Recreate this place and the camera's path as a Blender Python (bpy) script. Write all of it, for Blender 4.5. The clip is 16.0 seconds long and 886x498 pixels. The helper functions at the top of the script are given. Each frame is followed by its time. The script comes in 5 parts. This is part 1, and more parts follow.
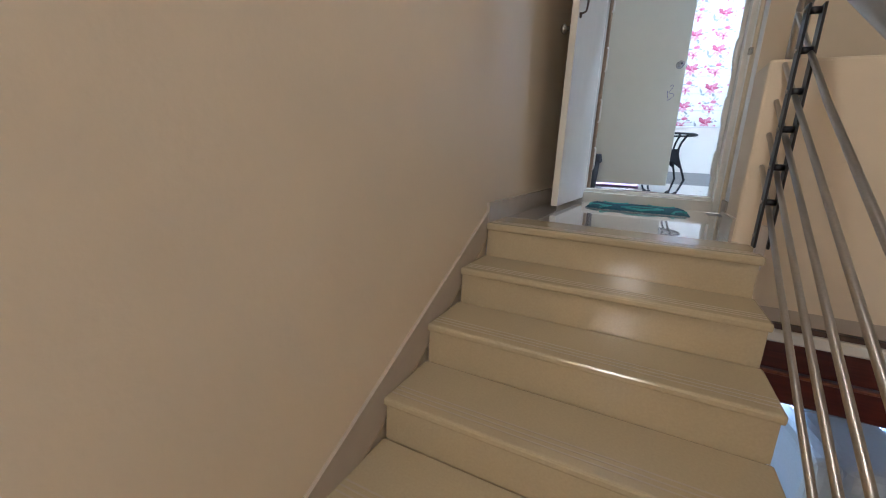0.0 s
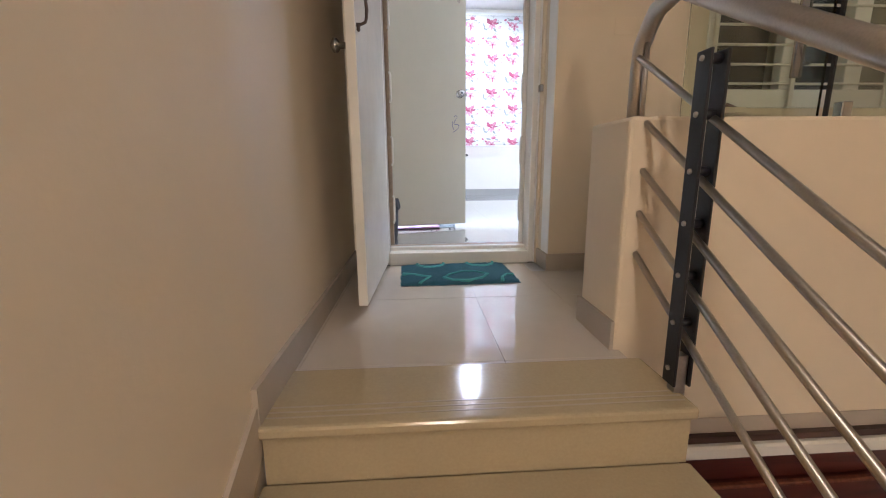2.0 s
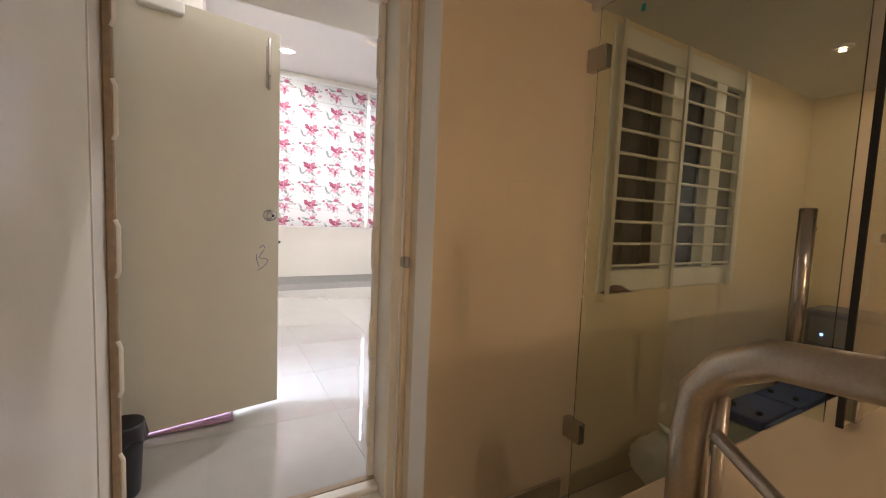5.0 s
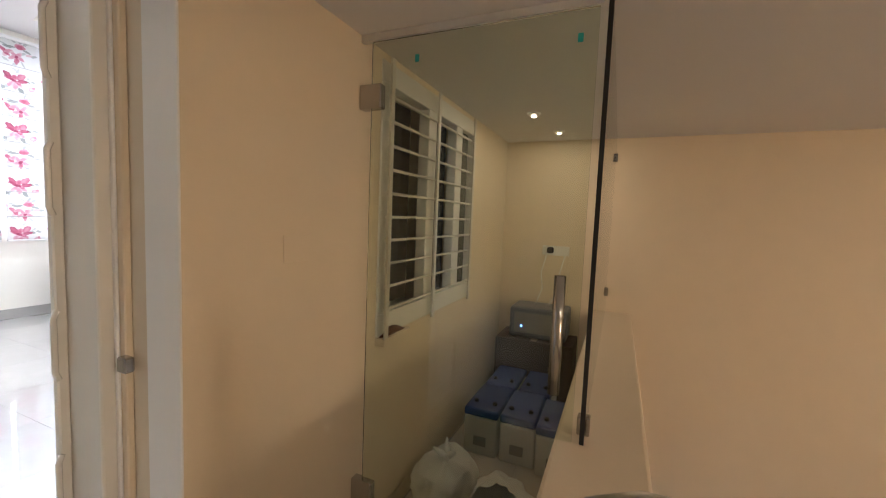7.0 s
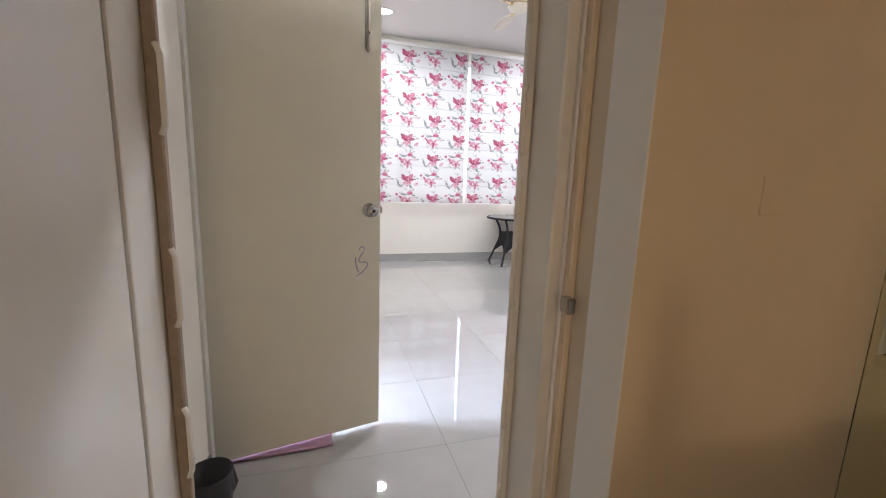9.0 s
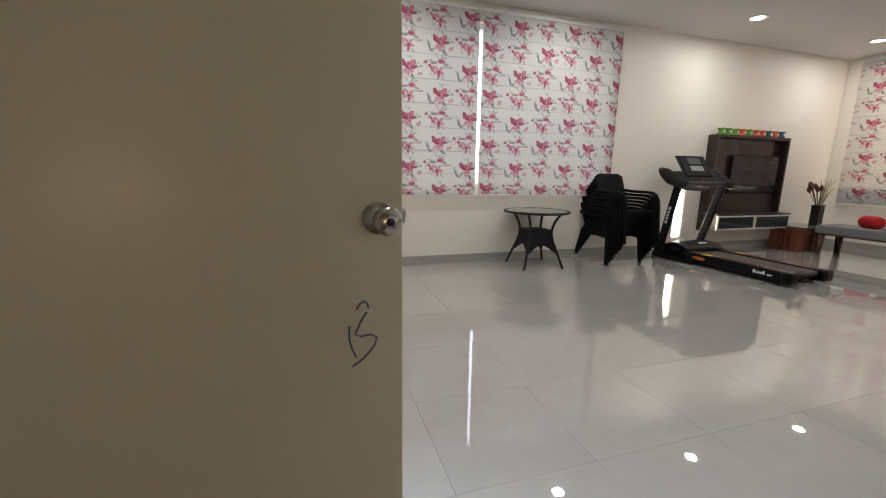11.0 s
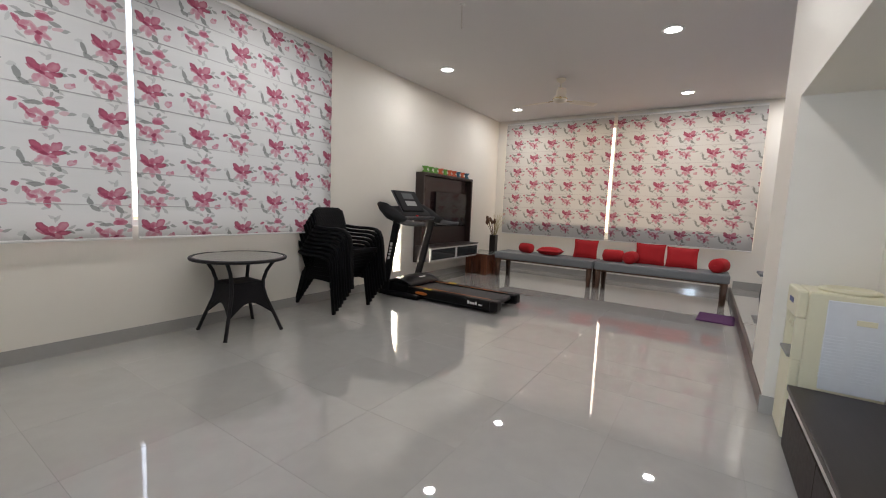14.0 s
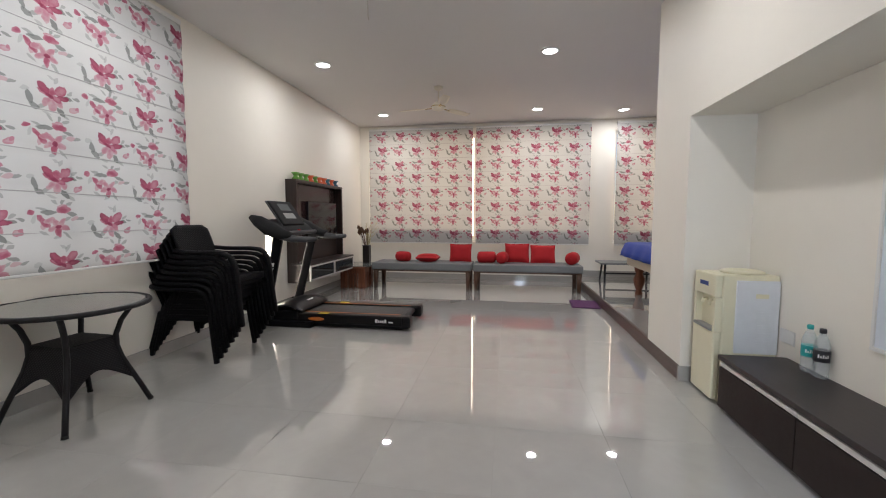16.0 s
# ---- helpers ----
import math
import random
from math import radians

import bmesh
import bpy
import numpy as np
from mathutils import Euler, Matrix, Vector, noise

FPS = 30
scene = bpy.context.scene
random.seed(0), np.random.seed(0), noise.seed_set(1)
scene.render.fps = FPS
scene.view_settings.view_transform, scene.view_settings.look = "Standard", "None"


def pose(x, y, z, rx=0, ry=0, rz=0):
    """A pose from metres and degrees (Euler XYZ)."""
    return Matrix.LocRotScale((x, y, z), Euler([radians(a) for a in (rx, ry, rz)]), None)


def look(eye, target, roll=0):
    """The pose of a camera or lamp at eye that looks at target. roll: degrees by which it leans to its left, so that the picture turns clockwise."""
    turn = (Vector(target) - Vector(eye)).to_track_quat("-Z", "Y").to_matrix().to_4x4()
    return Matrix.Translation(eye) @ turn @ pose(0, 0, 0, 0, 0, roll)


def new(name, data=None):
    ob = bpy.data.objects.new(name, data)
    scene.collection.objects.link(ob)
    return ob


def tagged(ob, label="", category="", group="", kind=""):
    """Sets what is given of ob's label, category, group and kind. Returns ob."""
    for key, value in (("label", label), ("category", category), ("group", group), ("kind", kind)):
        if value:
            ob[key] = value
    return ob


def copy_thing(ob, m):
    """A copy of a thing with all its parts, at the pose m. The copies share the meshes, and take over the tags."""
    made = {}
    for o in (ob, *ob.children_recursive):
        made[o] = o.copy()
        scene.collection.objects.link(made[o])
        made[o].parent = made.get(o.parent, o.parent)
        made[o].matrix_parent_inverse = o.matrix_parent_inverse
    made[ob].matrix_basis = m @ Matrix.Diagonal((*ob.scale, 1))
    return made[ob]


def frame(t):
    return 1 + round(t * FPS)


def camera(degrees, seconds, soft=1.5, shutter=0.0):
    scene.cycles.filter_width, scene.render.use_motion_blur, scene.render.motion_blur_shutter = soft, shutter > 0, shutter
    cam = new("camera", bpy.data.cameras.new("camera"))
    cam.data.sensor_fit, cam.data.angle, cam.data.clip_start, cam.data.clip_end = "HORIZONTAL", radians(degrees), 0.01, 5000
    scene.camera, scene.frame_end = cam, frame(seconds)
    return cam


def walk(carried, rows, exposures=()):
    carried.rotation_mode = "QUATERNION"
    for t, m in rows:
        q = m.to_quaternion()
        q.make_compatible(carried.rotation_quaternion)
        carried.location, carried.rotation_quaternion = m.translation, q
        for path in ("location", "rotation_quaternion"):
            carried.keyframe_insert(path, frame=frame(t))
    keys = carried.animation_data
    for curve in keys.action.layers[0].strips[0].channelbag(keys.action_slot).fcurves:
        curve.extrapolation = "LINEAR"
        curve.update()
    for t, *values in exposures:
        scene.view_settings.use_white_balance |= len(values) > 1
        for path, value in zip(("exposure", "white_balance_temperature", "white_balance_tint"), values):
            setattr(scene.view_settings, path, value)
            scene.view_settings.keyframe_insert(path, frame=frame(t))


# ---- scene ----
cam = camera(95.6, 16.0, soft=1.1)
PATH = [
    (0, (0.465, -3.536, 0.226), (-0.403, -1.793, -0.233), 2.8),
    (0.5, (0.335, -3.249, 0.247), (-0.09, -1.339, -0.169), 1.9),
    (1, (0.243, -3.009, 0.296), (0.14, -1.053, -0.105), 1.0),
    (1.5, (0.179, -2.807, 0.431), (0.234, -0.848, 0.03), 0.4),
    (2, (0.184, -2.599, 0.513), (0.305, -0.642, 0.117), -0.5),
    (2.5, (0.195, -2.404, 0.618), (0.333, -0.445, 0.24), -0.5),
    (3, (0.18, -2.21, 0.76), (0.322, -0.247, 0.405), -0.7),
    (3.5, (0.224, -2.02, 0.815), (0.356, -0.053, 0.477), -0.9),
    (4, (0.25, -1.864, 0.941), (0.464, 0.103, 0.648), -0.7),
    (4.5, (0.258, -1.668, 1.031), (0.774, 0.25, 0.796), 0.9),
    (5, (0.298, -1.536, 1.139), (1.277, 0.2, 0.983), 2.4),
    (5.2, (0.318, -1.496, 1.161), (1.502, 0.112, 1.051), 3.2),
    (7.3, (0.334, -1.247, 1.372), (2.168, -0.468, 1.202), 2.2),
    (7.5, (0.333, -1.25, 1.364), (2.129, -0.386, 1.206), 1.9),
    (8, (0.358, -1.265, 1.328), (1.868, 0.029, 1.109), 1.8),
    (8.5, (0.347, -1.208, 1.27), (1.362, 0.492, 0.982), 2.1),
    (9, (0.343, -0.968, 1.257), (0.916, 0.919, 0.92), 2.0),
    (9.2, (0.351, -0.867, 1.266), (0.816, 1.045, 0.911), 1.8),
    (11.3, (0.446, 0.198, 1.197), (1.139, 2.033, 0.807), 0.6),
    (11.5, (0.466, 0.247, 1.196), (1.276, 2.036, 0.817), 0.7),
    (12, (0.582, 0.484, 1.232), (1.658, 2.145, 0.94), 0.5),
    (12.5, (0.666, 0.586, 1.273), (1.967, 2.087, 1.055), 0.5),
    (13, (0.767, 0.759, 1.285), (2.248, 2.085, 1.065), 1.0),
    (13.5, (0.904, 0.847, 1.284), (2.502, 2.03, 1.067), 1.8),
    (14, (1.06, 0.969, 1.278), (2.726, 2.057, 1.072), 2.5),
    (14.5, (1.148, 1.181, 1.263), (2.885, 2.154, 1.073), 2.6),
    (15, (1.193, 1.437, 1.252), (3.032, 2.207, 1.083), 2.1),
    (15.5, (1.12, 1.627, 1.265), (3.04, 2.17, 1.119), 1.0),
    (16, (1.049, 1.922, 1.282), (3.019, 2.238, 1.131), 0.1),
]
EXPOSURES = [(0, 1.68, 4550, 8), (0.5, 1.9, 4450, 6), (1.0, 2.06, 4450, 5), (1.5, 2.0, 4600, 7), (2.5, 1.8, 5500, 17), (3.5, 1.55, 6050, 18), (4.5, 1.4, 6350, 17), (5.2, 1.42, 6250, 16),
             (7.5, 1.9, 5400, 13), (8.0, 1.62, 5200, 14), (8.5, 1.5, 5150, 13), (9.2, 1.1, 6100, 16), (11.3, 0.24, 6500, 11), (12.0, 0.27, 6500, 12), (12.5, 0.24, 6350, 12), (14, 0.12, 6250, 12), (16, 0.22, 6200, 12)]
ROOM_POWER, STAIR_POWER, ALCOVE_POWER, STAIR_FILL_POWER = 12.2, 2.5, 0.33, 23
WINDOW_POWER, EAST_POWER = 42, 115
walk(cam, [(t, look(e, g, r)) for t, e, g, r in PATH], EXPOSURES)

# ---- world and lights ----
world = bpy.data.worlds.new("world")
scene.world = world
world.use_nodes = True
wn = world.node_tree
sky = wn.nodes.new("ShaderNodeTexSky")
sky.sky_type, sky.sun_disc = "NISHITA", False
sky.sun_elevation, sky.sun_rotation = radians(48), radians(20)
wn.links.new(sky.outputs[0], wn.nodes["Background"].inputs[0])
wn.nodes["Background"].inputs[1].default_value = 0.15


def lamp(name, kind, power, color, m, size=0.1, size_y=0.0):
    d = bpy.data.lights.new(name, kind)
    d.energy, d.color = power, color
    if kind == "AREA":
        d.shape, d.size = ("RECTANGLE" if size_y else "DISK"), size
        if size_y:
            d.size_y = size_y
    elif kind == "SUN":
        d.angle = radians(size)
    else:
        d.shadow_soft_size = size
    ob = new(name, d)
    ob.matrix_world = m
    return ob


lamp("sun", "SUN", 3.0, (1, 0.95, 0.88), look((0, 20, 20), (0, 0, 0)), 0.5)
DAY = (0.86, 0.93, 1.0)
SUNNY = (1.0, 0.75, 0.47)
lamp("sky_north_window", "AREA", WINDOW_POWER, DAY, look((2.5, 5.6, 2.1), (2.5, 0, 1.4)), 3.9, 2.1)
lamp("sky_east_window", "AREA", EAST_POWER, SUNNY, look((10.05, 2.6, 2.0), (0, 2.6, 1.6)), 4.2, 2.2)
lamp("sky_east_window_two", "AREA", EAST_POWER * 0.5, SUNNY, look((10.05, -1.3, 2.0), (0, -1.3, 1.6)), 2.0, 2.2)
# makes the narrow strip behind the treadmill bright, from inside its opening
lamp("slit_glow", "AREA", 7.0, (1.0, 0.88, 0.72), look((6.04, 5.175, 0.685), (6.04, 0, 0.685)), 0.16, 0.92)
lamp("sky_bathroom_window", "AREA", 72, (0.74, 0.86, 1.0), look((-1.55, 1.5, 1.9), (0, 1.3, 0.4)), 0.7, 0.6)
# the level below has no opening: this fill is added to brighten its sofa
lamp("lower_level_fill", "AREA", 105, DAY, look((2.2, 1.5, -0.95), (2.2, -1, -1.5)), 1.6, 0.7)
COOL = (1.0, 0.97, 0.93)
WARM = (1.0, 0.75, 0.50)
# added fill light for the stairwell, always behind the camera
lamp("stair_fill_glow", "POINT", STAIR_FILL_POWER, WARM, pose(0.4, -5.42, 0.75), 0.22)
ROOM_LAMPS = [(1.1, 4.28), (3.57, 4.28), (6.04, 4.28), (8.57, 4.28), (1.1, 1.46), (3.57, 1.46), (6.04, 1.46), (8.58, 1.42),
              (8.85, -0.11), (6.2, -1.4)]
STAIR_LAMPS = [(0.45, -2.75)]
ALCOVE_LAMPS = [(2.9, -0.72), (3.44, -0.8)]

# ---- materials ----


def material(name, color, rough=0.5, metal=0.0, scale=20.0, vary=0.06, bump=0.0, bump_scale=200.0, stain=0.0, spec=0.5, coat=0.0):
    """A principled surface with fine grain, broad stains and relief, in object metres."""
    m = bpy.data.materials.new(name)
    m.use_nodes = True
    nt = m.node_tree
    N, L = nt.nodes, nt.links
    p = N["Principled BSDF"]
    p.inputs["Roughness"].default_value, p.inputs["Metallic"].default_value = rough, metal
    p.inputs["Specular IOR Level"].default_value = spec
    p.inputs["Coat Weight"].default_value = coat
    tc = N.new("ShaderNodeTexCoord")
    n1 = N.new("ShaderNodeTexNoise")
    n1.inputs["Scale"].default_value, n1.inputs["Detail"].default_value = scale, 6
    n2 = N.new("ShaderNodeTexNoise")
    n2.inputs["Scale"].default_value, n2.inputs["Detail"].default_value = 1.3, 3
    L.new(tc.outputs["Object"], n1.inputs["Vector"])
    L.new(tc.outputs["Object"], n2.inputs["Vector"])
    mix = N.new("ShaderNodeMix")
    mix.data_type = "RGBA"
    mix.inputs["A"].default_value = (*[max(0, c * (1 - vary)) for c in color], 1)
    mix.inputs["B"].default_value = (*[min(1, c * (1 + vary)) for c in color], 1)
    L.new(n1.outputs["Fac"], mix.inputs["Factor"])
    out = mix.outputs["Result"]
    s = N.new("ShaderNodeMix")
    s.data_type = "RGBA"
    s.inputs["B"].default_value = (*[c * 0.72 for c in color], 1)
    r = N.new("ShaderNodeMapRange")
    r.inputs["From Min"].default_value, r.inputs["From Max"].default_value = 0.5, 0.8
    r.inputs["To Max"].default_value = stain
    L.new(n2.outputs["Fac"], r.inputs["Value"])
    L.new(r.outputs["Result"], s.inputs["Factor"])
    L.new(out, s.inputs["A"])
    L.new(s.outputs["Result"], p.inputs["Base Color"])
    rr = N.new("ShaderNodeMapRange")
    rr.inputs["To Min"].default_value, rr.inputs["To Max"].default_value = rough * 0.85, min(1, rough * 1.15)
    L.new(n1.outputs["Fac"], rr.inputs["Value"])
    L.new(rr.outputs["Result"], p.inputs["Roughness"])
    if bump:
        n3 = N.new("ShaderNodeTexNoise")
        n3.inputs["Scale"].default_value, n3.inputs["Detail"].default_value = bump_scale, 4
        L.new(tc.outputs["Object"], n3.inputs["Vector"])
        b = N.new("ShaderNodeBump")
        b.inputs["Strength"].default_value, b.inputs["Distance"].default_value = bump, 0.004
        L.new(n3.outputs["Fac"], b.inputs["Height"])
        L.new(b.outputs["Normal"], p.inputs["Normal"])
    return m


def tile_material(name, color, rough, vein):
    """Polished tile with soft cloudy veins; each tile differs a little."""
    m = material(name, color, rough, 0, 9, 0.05, 0, 200, 0.12)
    nt = m.node_tree
    N, L = nt.nodes, nt.links
    p = N["Principled BSDF"]
    p.inputs["IOR"].default_value = 1.6
    p.inputs["Coat Weight"].default_value, p.inputs["Coat Roughness"].default_value = 0.9, 0.008
    src = p.inputs["Base Color"].links[0].from_socket
    info = N.new("ShaderNodeObjectInfo")
    geo = N.new("ShaderNodeNewGeometry")
    add = N.new("ShaderNodeVectorMath")
    add.operation = "ADD"
    L.new(geo.outputs["Position"], add.inputs[0])
    L.new(info.outputs["Random"], add.inputs[1])
    n = N.new("ShaderNodeTexNoise")
    n.inputs["Scale"].default_value, n.inputs["Detail"].default_value, n.inputs["Distortion"].default_value = 3.0, 8, 1.5
    L.new(add.outputs[0], n.inputs["Vector"])
    hsv = N.new("ShaderNodeHueSaturation")
    mr = N.new("ShaderNodeMapRange")
    mr.inputs["To Min"].default_value, mr.inputs["To Max"].default_value = 1 - vein, 1 + vein
    L.new(n.outputs["Fac"], mr.inputs["Value"])
    L.new(mr.outputs["Result"], hsv.inputs["Value"])
    L.new(src, hsv.inputs["Color"])
    mul = N.new("ShaderNodeHueSaturation")
    mr2 = N.new("ShaderNodeMapRange")
    mr2.inputs["To Min"].default_value, mr2.inputs["To Max"].default_value = 0.97, 1.03
    L.new(info.outputs["Random"], mr2.inputs["Value"])
    L.new(mr2.outputs["Result"], mul.inputs["Value"])
    L.new(hsv.outputs["Color"], mul.inputs["Color"])
    L.new(mul.outputs["Color"], p.inputs["Base Color"])
    return m


def wood_material(name, dark, light, rough=0.4, axis="X"):
    m = bpy.data.materials.new(name)
    m.use_nodes = True
    nt = m.node_tree
    N, L = nt.nodes, nt.links
    p = N["Principled BSDF"]
    p.inputs["Roughness"].default_value = rough
    tc = N.new("ShaderNodeTexCoord")
    mp = N.new("ShaderNodeMapping")
    mp.inputs["Scale"].default_value = {"X": (2, 30, 30), "Y": (30, 2, 30), "Z": (30, 30, 2)}[axis]
    n = N.new("ShaderNodeTexNoise")
    n.inputs["Scale"].default_value, n.inputs["Detail"].default_value, n.inputs["Distortion"].default_value = 1.5, 8, 0.6
    ramp = N.new("ShaderNodeValToRGB")
    ramp.color_ramp.elements[0].color, ramp.color_ramp.elements[1].color = (*dark, 1), (*light, 1)
    ramp.color_ramp.elements[0].position, ramp.color_ramp.elements[1].position = 0.3, 0.7
    L.new(tc.outputs["Object"], mp.inputs["Vector"])
    L.new(mp.outputs["Vector"], n.inputs["Vector"])
    L.new(n.outputs["Fac"], ramp.inputs["Fac"])
    L.new(ramp.outputs["Color"], p.inputs["Base Color"])
    b = N.new("ShaderNodeBump")
    b.inputs["Strength"].default_value, b.inputs["Distance"].default_value = 0.1, 0.002
    L.new(n.outputs["Fac"], b.inputs["Height"])
    L.new(b.outputs["Normal"], p.inputs["Normal"])
    return m


def emitter(name, color, strength):
    m = bpy.data.materials.new(name)
    m.use_nodes = True
    p = m.node_tree.nodes["Principled BSDF"]
    p.inputs["Base Color"].default_value = (*color, 1)
    p.inputs["Emission Color"].default_value, p.inputs["Emission Strength"].default_value = (*color, 1), strength
    return m


def glass_material(name, tint=(1, 1, 1), rough=0.0):
    m = bpy.data.materials.new(name)
    m.use_nodes = True
    p = m.node_tree.nodes["Principled BSDF"]
    p.inputs["Base Color"].default_value = (*tint, 1)
    p.inputs["Roughness"].default_value, p.inputs["Transmission Weight"].default_value, p.inputs["IOR"].default_value = rough, 1.0, 1.45
    return m


def clear_plastic(name):
    """Thin clear plastic: lets nearly all through, with a soft sheen."""
    m = bpy.data.materials.new(name)
    m.use_nodes = True
    N, L = m.node_tree.nodes, m.node_tree.links
    p = N["Principled BSDF"]
    p.inputs["Base Color"].default_value, p.inputs["Roughness"].default_value = (0.85, 0.88, 0.9, 1), 0.12
    tr = N.new("ShaderNodeBsdfTransparent")
    tr.inputs["Color"].default_value = (0.96, 0.975, 0.98, 1)
    ms = N.new("ShaderNodeMixShader")
    ms.inputs[0].default_value = 0.14
    L.new(tr.outputs[0], ms.inputs[1])
    L.new(p.outputs[0], ms.inputs[2])
    L.new(ms.outputs[0], N["Material Output"].inputs["Surface"])
    return m


def weave_material(name, color, scale=90, spec=0.2):
    """Woven resin wicker: crossing bands in the relief."""
    m = material(name, color, 0.5, 0, 60, 0.25, 0, 200, 0, spec)
    N, L = m.node_tree.nodes, m.node_tree.links
    p = N["Principled BSDF"]
    tc = N.new("ShaderNodeTexCoord")
    w1, w2 = N.new("ShaderNodeTexWave"), N.new("ShaderNodeTexWave")
    w1.bands_direction, w2.bands_direction = "Z", "DIAGONAL"
    for w in (w1, w2):
        w.inputs["Scale"].default_value = scale / 3
        L.new(tc.outputs["Object"], w.inputs["Vector"])
    mu = N.new("ShaderNodeMath")
    mu.operation = "MULTIPLY"
    L.new(w1.outputs["Fac"], mu.inputs[0])
    L.new(w2.outputs["Fac"], mu.inputs[1])
    b = N.new("ShaderNodeBump")
    b.inputs["Strength"].default_value, b.inputs["Distance"].default_value = 0.7, 0.004
    L.new(mu.outputs[0], b.inputs["Height"])
    L.new(b.outputs["Normal"], p.inputs["Normal"])
    return m


def floral_material(name):
    """White roman-blind cloth printed with pink lilies and grey-green sprigs, in a half-drop repeat; lets some light through."""
    m = bpy.data.materials.new(name)
    m.use_nodes = True
    nt = m.node_tree
    N, L = nt.nodes, nt.links

    def val(op, a, b=None, c=None):
        n = N.new("ShaderNodeMath")
        n.operation = op
        for i, v in enumerate((a, b, c)):
            if v is None:
                continue
            if isinstance(v, (int, float)):
                n.inputs[i].default_value = v
            else:
                L.new(v, n.inputs[i])
        return n.outputs[0]

    uv = N.new("ShaderNodeUVMap")
    uv.uv_map = "UVMap"
    nz = N.new("ShaderNodeTexNoise")
    nz.inputs["Scale"].default_value, nz.inputs["Detail"].default_value = 22, 4
    L.new(uv.outputs[0], nz.inputs["Vector"])
    sp = N.new("ShaderNodeSeparateXYZ")
    L.new(uv.outputs[0], sp.inputs[0])
    nsp = N.new("ShaderNodeSeparateColor")
    L.new(nz.outputs["Color"], nsp.inputs[0])
    U = val("ADD", sp.outputs[0], val("MULTIPLY", val("SUBTRACT", nsp.outputs[0], 0.5), 0.034))
    V = val("ADD", sp.outputs[1], val("MULTIPLY", val("SUBTRACT", nsp.outputs[1], 0.5), 0.034))
    PU, PV = 0.385, 0.29

    def cell(du, dv):
        """Coordinates round a motif's centre on a lattice; odd: 1 in every other square, like a chessboard."""
        a, b = val("ADD", U, -du), val("ADD", V, -dv)
        col, row = val("FLOOR", val("ADD", val("DIVIDE", a, PU), 0.5)), val("FLOOR", val("ADD", val("DIVIDE", b, PV), 0.5))
        wn_ = N.new("ShaderNodeTexWhiteNoise")
        cx = N.new("ShaderNodeCombineXYZ")
        L.new(val("FLOORED_MODULO", col, 4.0), cx.inputs[0])
        L.new(val("FLOORED_MODULO", row, 4.0), cx.inputs[1])
        L.new(cx.outputs[0], wn_.inputs["Vector"])
        jit = N.new("ShaderNodeSeparateColor")
        L.new(wn_.outputs["Color"], jit.inputs[0])
        x = val("ADD", val("SUBTRACT", a, val("MULTIPLY", col, PU)), val("MULTIPLY", val("SUBTRACT", jit.outputs[0], 0.5), 0.05))
        y = val("ADD", val("SUBTRACT", b, val("MULTIPLY", row, PV)), val("MULTIPLY", val("SUBTRACT", jit.outputs[1], 0.5), 0.04))
        return x, y, val("FLOORED_MODULO", val("ADD", col, row), 2.0)

    def leaf(x, y, ox, oy, length, width, turn, blunt=False):
        c, s = math.cos(turn), math.sin(turn)
        px, py = val("ADD", x, -ox), val("ADD", y, -oy)
        lx = val("ADD", val("MULTIPLY", px, c / length), val("MULTIPLY", py, s / length))
        ly = val("ADD", val("MULTIPLY", px, -s / width), val("MULTIPLY", py, c / width))
        d = val("ADD", val("MULTIPLY", lx, lx), val("POWER", val("ABSOLUTE", ly), 1.6) if blunt else val("ABSOLUTE", ly))
        mask = N.new("ShaderNodeMapRange")
        mask.interpolation_type = "SMOOTHSTEP"
        mask.inputs["From Min"].default_value, mask.inputs["From Max"].default_value = 1.06, 0.86
        L.new(d, mask.inputs["Value"])
        return mask.outputs["Result"], d

    color = None

    def lay(base, mask, col, amount=1.0):
        mx = N.new("ShaderNodeMix")
        mx.data_type = "RGBA"
        L.new(val("MULTIPLY", mask, amount), mx.inputs["Factor"])
        if isinstance(base, tuple):
            mx.inputs["A"].default_value = (*base, 1)
        else:
            L.new(base, mx.inputs["A"])
        if isinstance(col, tuple):
            mx.inputs["B"].default_value = (*col, 1)
        else:
            L.new(col, mx.inputs["B"])
        return mx.outputs["Result"]

    def petal_color(q, inner, outer):
        mx = N.new("ShaderNodeMix")
        mx.data_type = "RGBA"
        L.new(val("MINIMUM", val("ADD", val("MULTIPLY", q, 0.85), val("MULTIPLY", val("SUBTRACT", nsp.outputs[2], 0.5), 2.6)), 1.0), mx.inputs["Factor"])
        mx.inputs["A"].default_value, mx.inputs["B"].default_value = (*inner, 1), (*outer, 1)
        return mx.outputs["Result"]

    x, y, even = cell(0.0, 0.1)
    odd = val("SUBTRACT", 1.0, even)
    crimson, dark, pink, pale = (0.30, 0.06, 0.108), (0.195, 0.032, 0.065), (0.39, 0.165, 0.21), (0.445, 0.31, 0.325)
    color = (0.495, 0.495, 0.485)
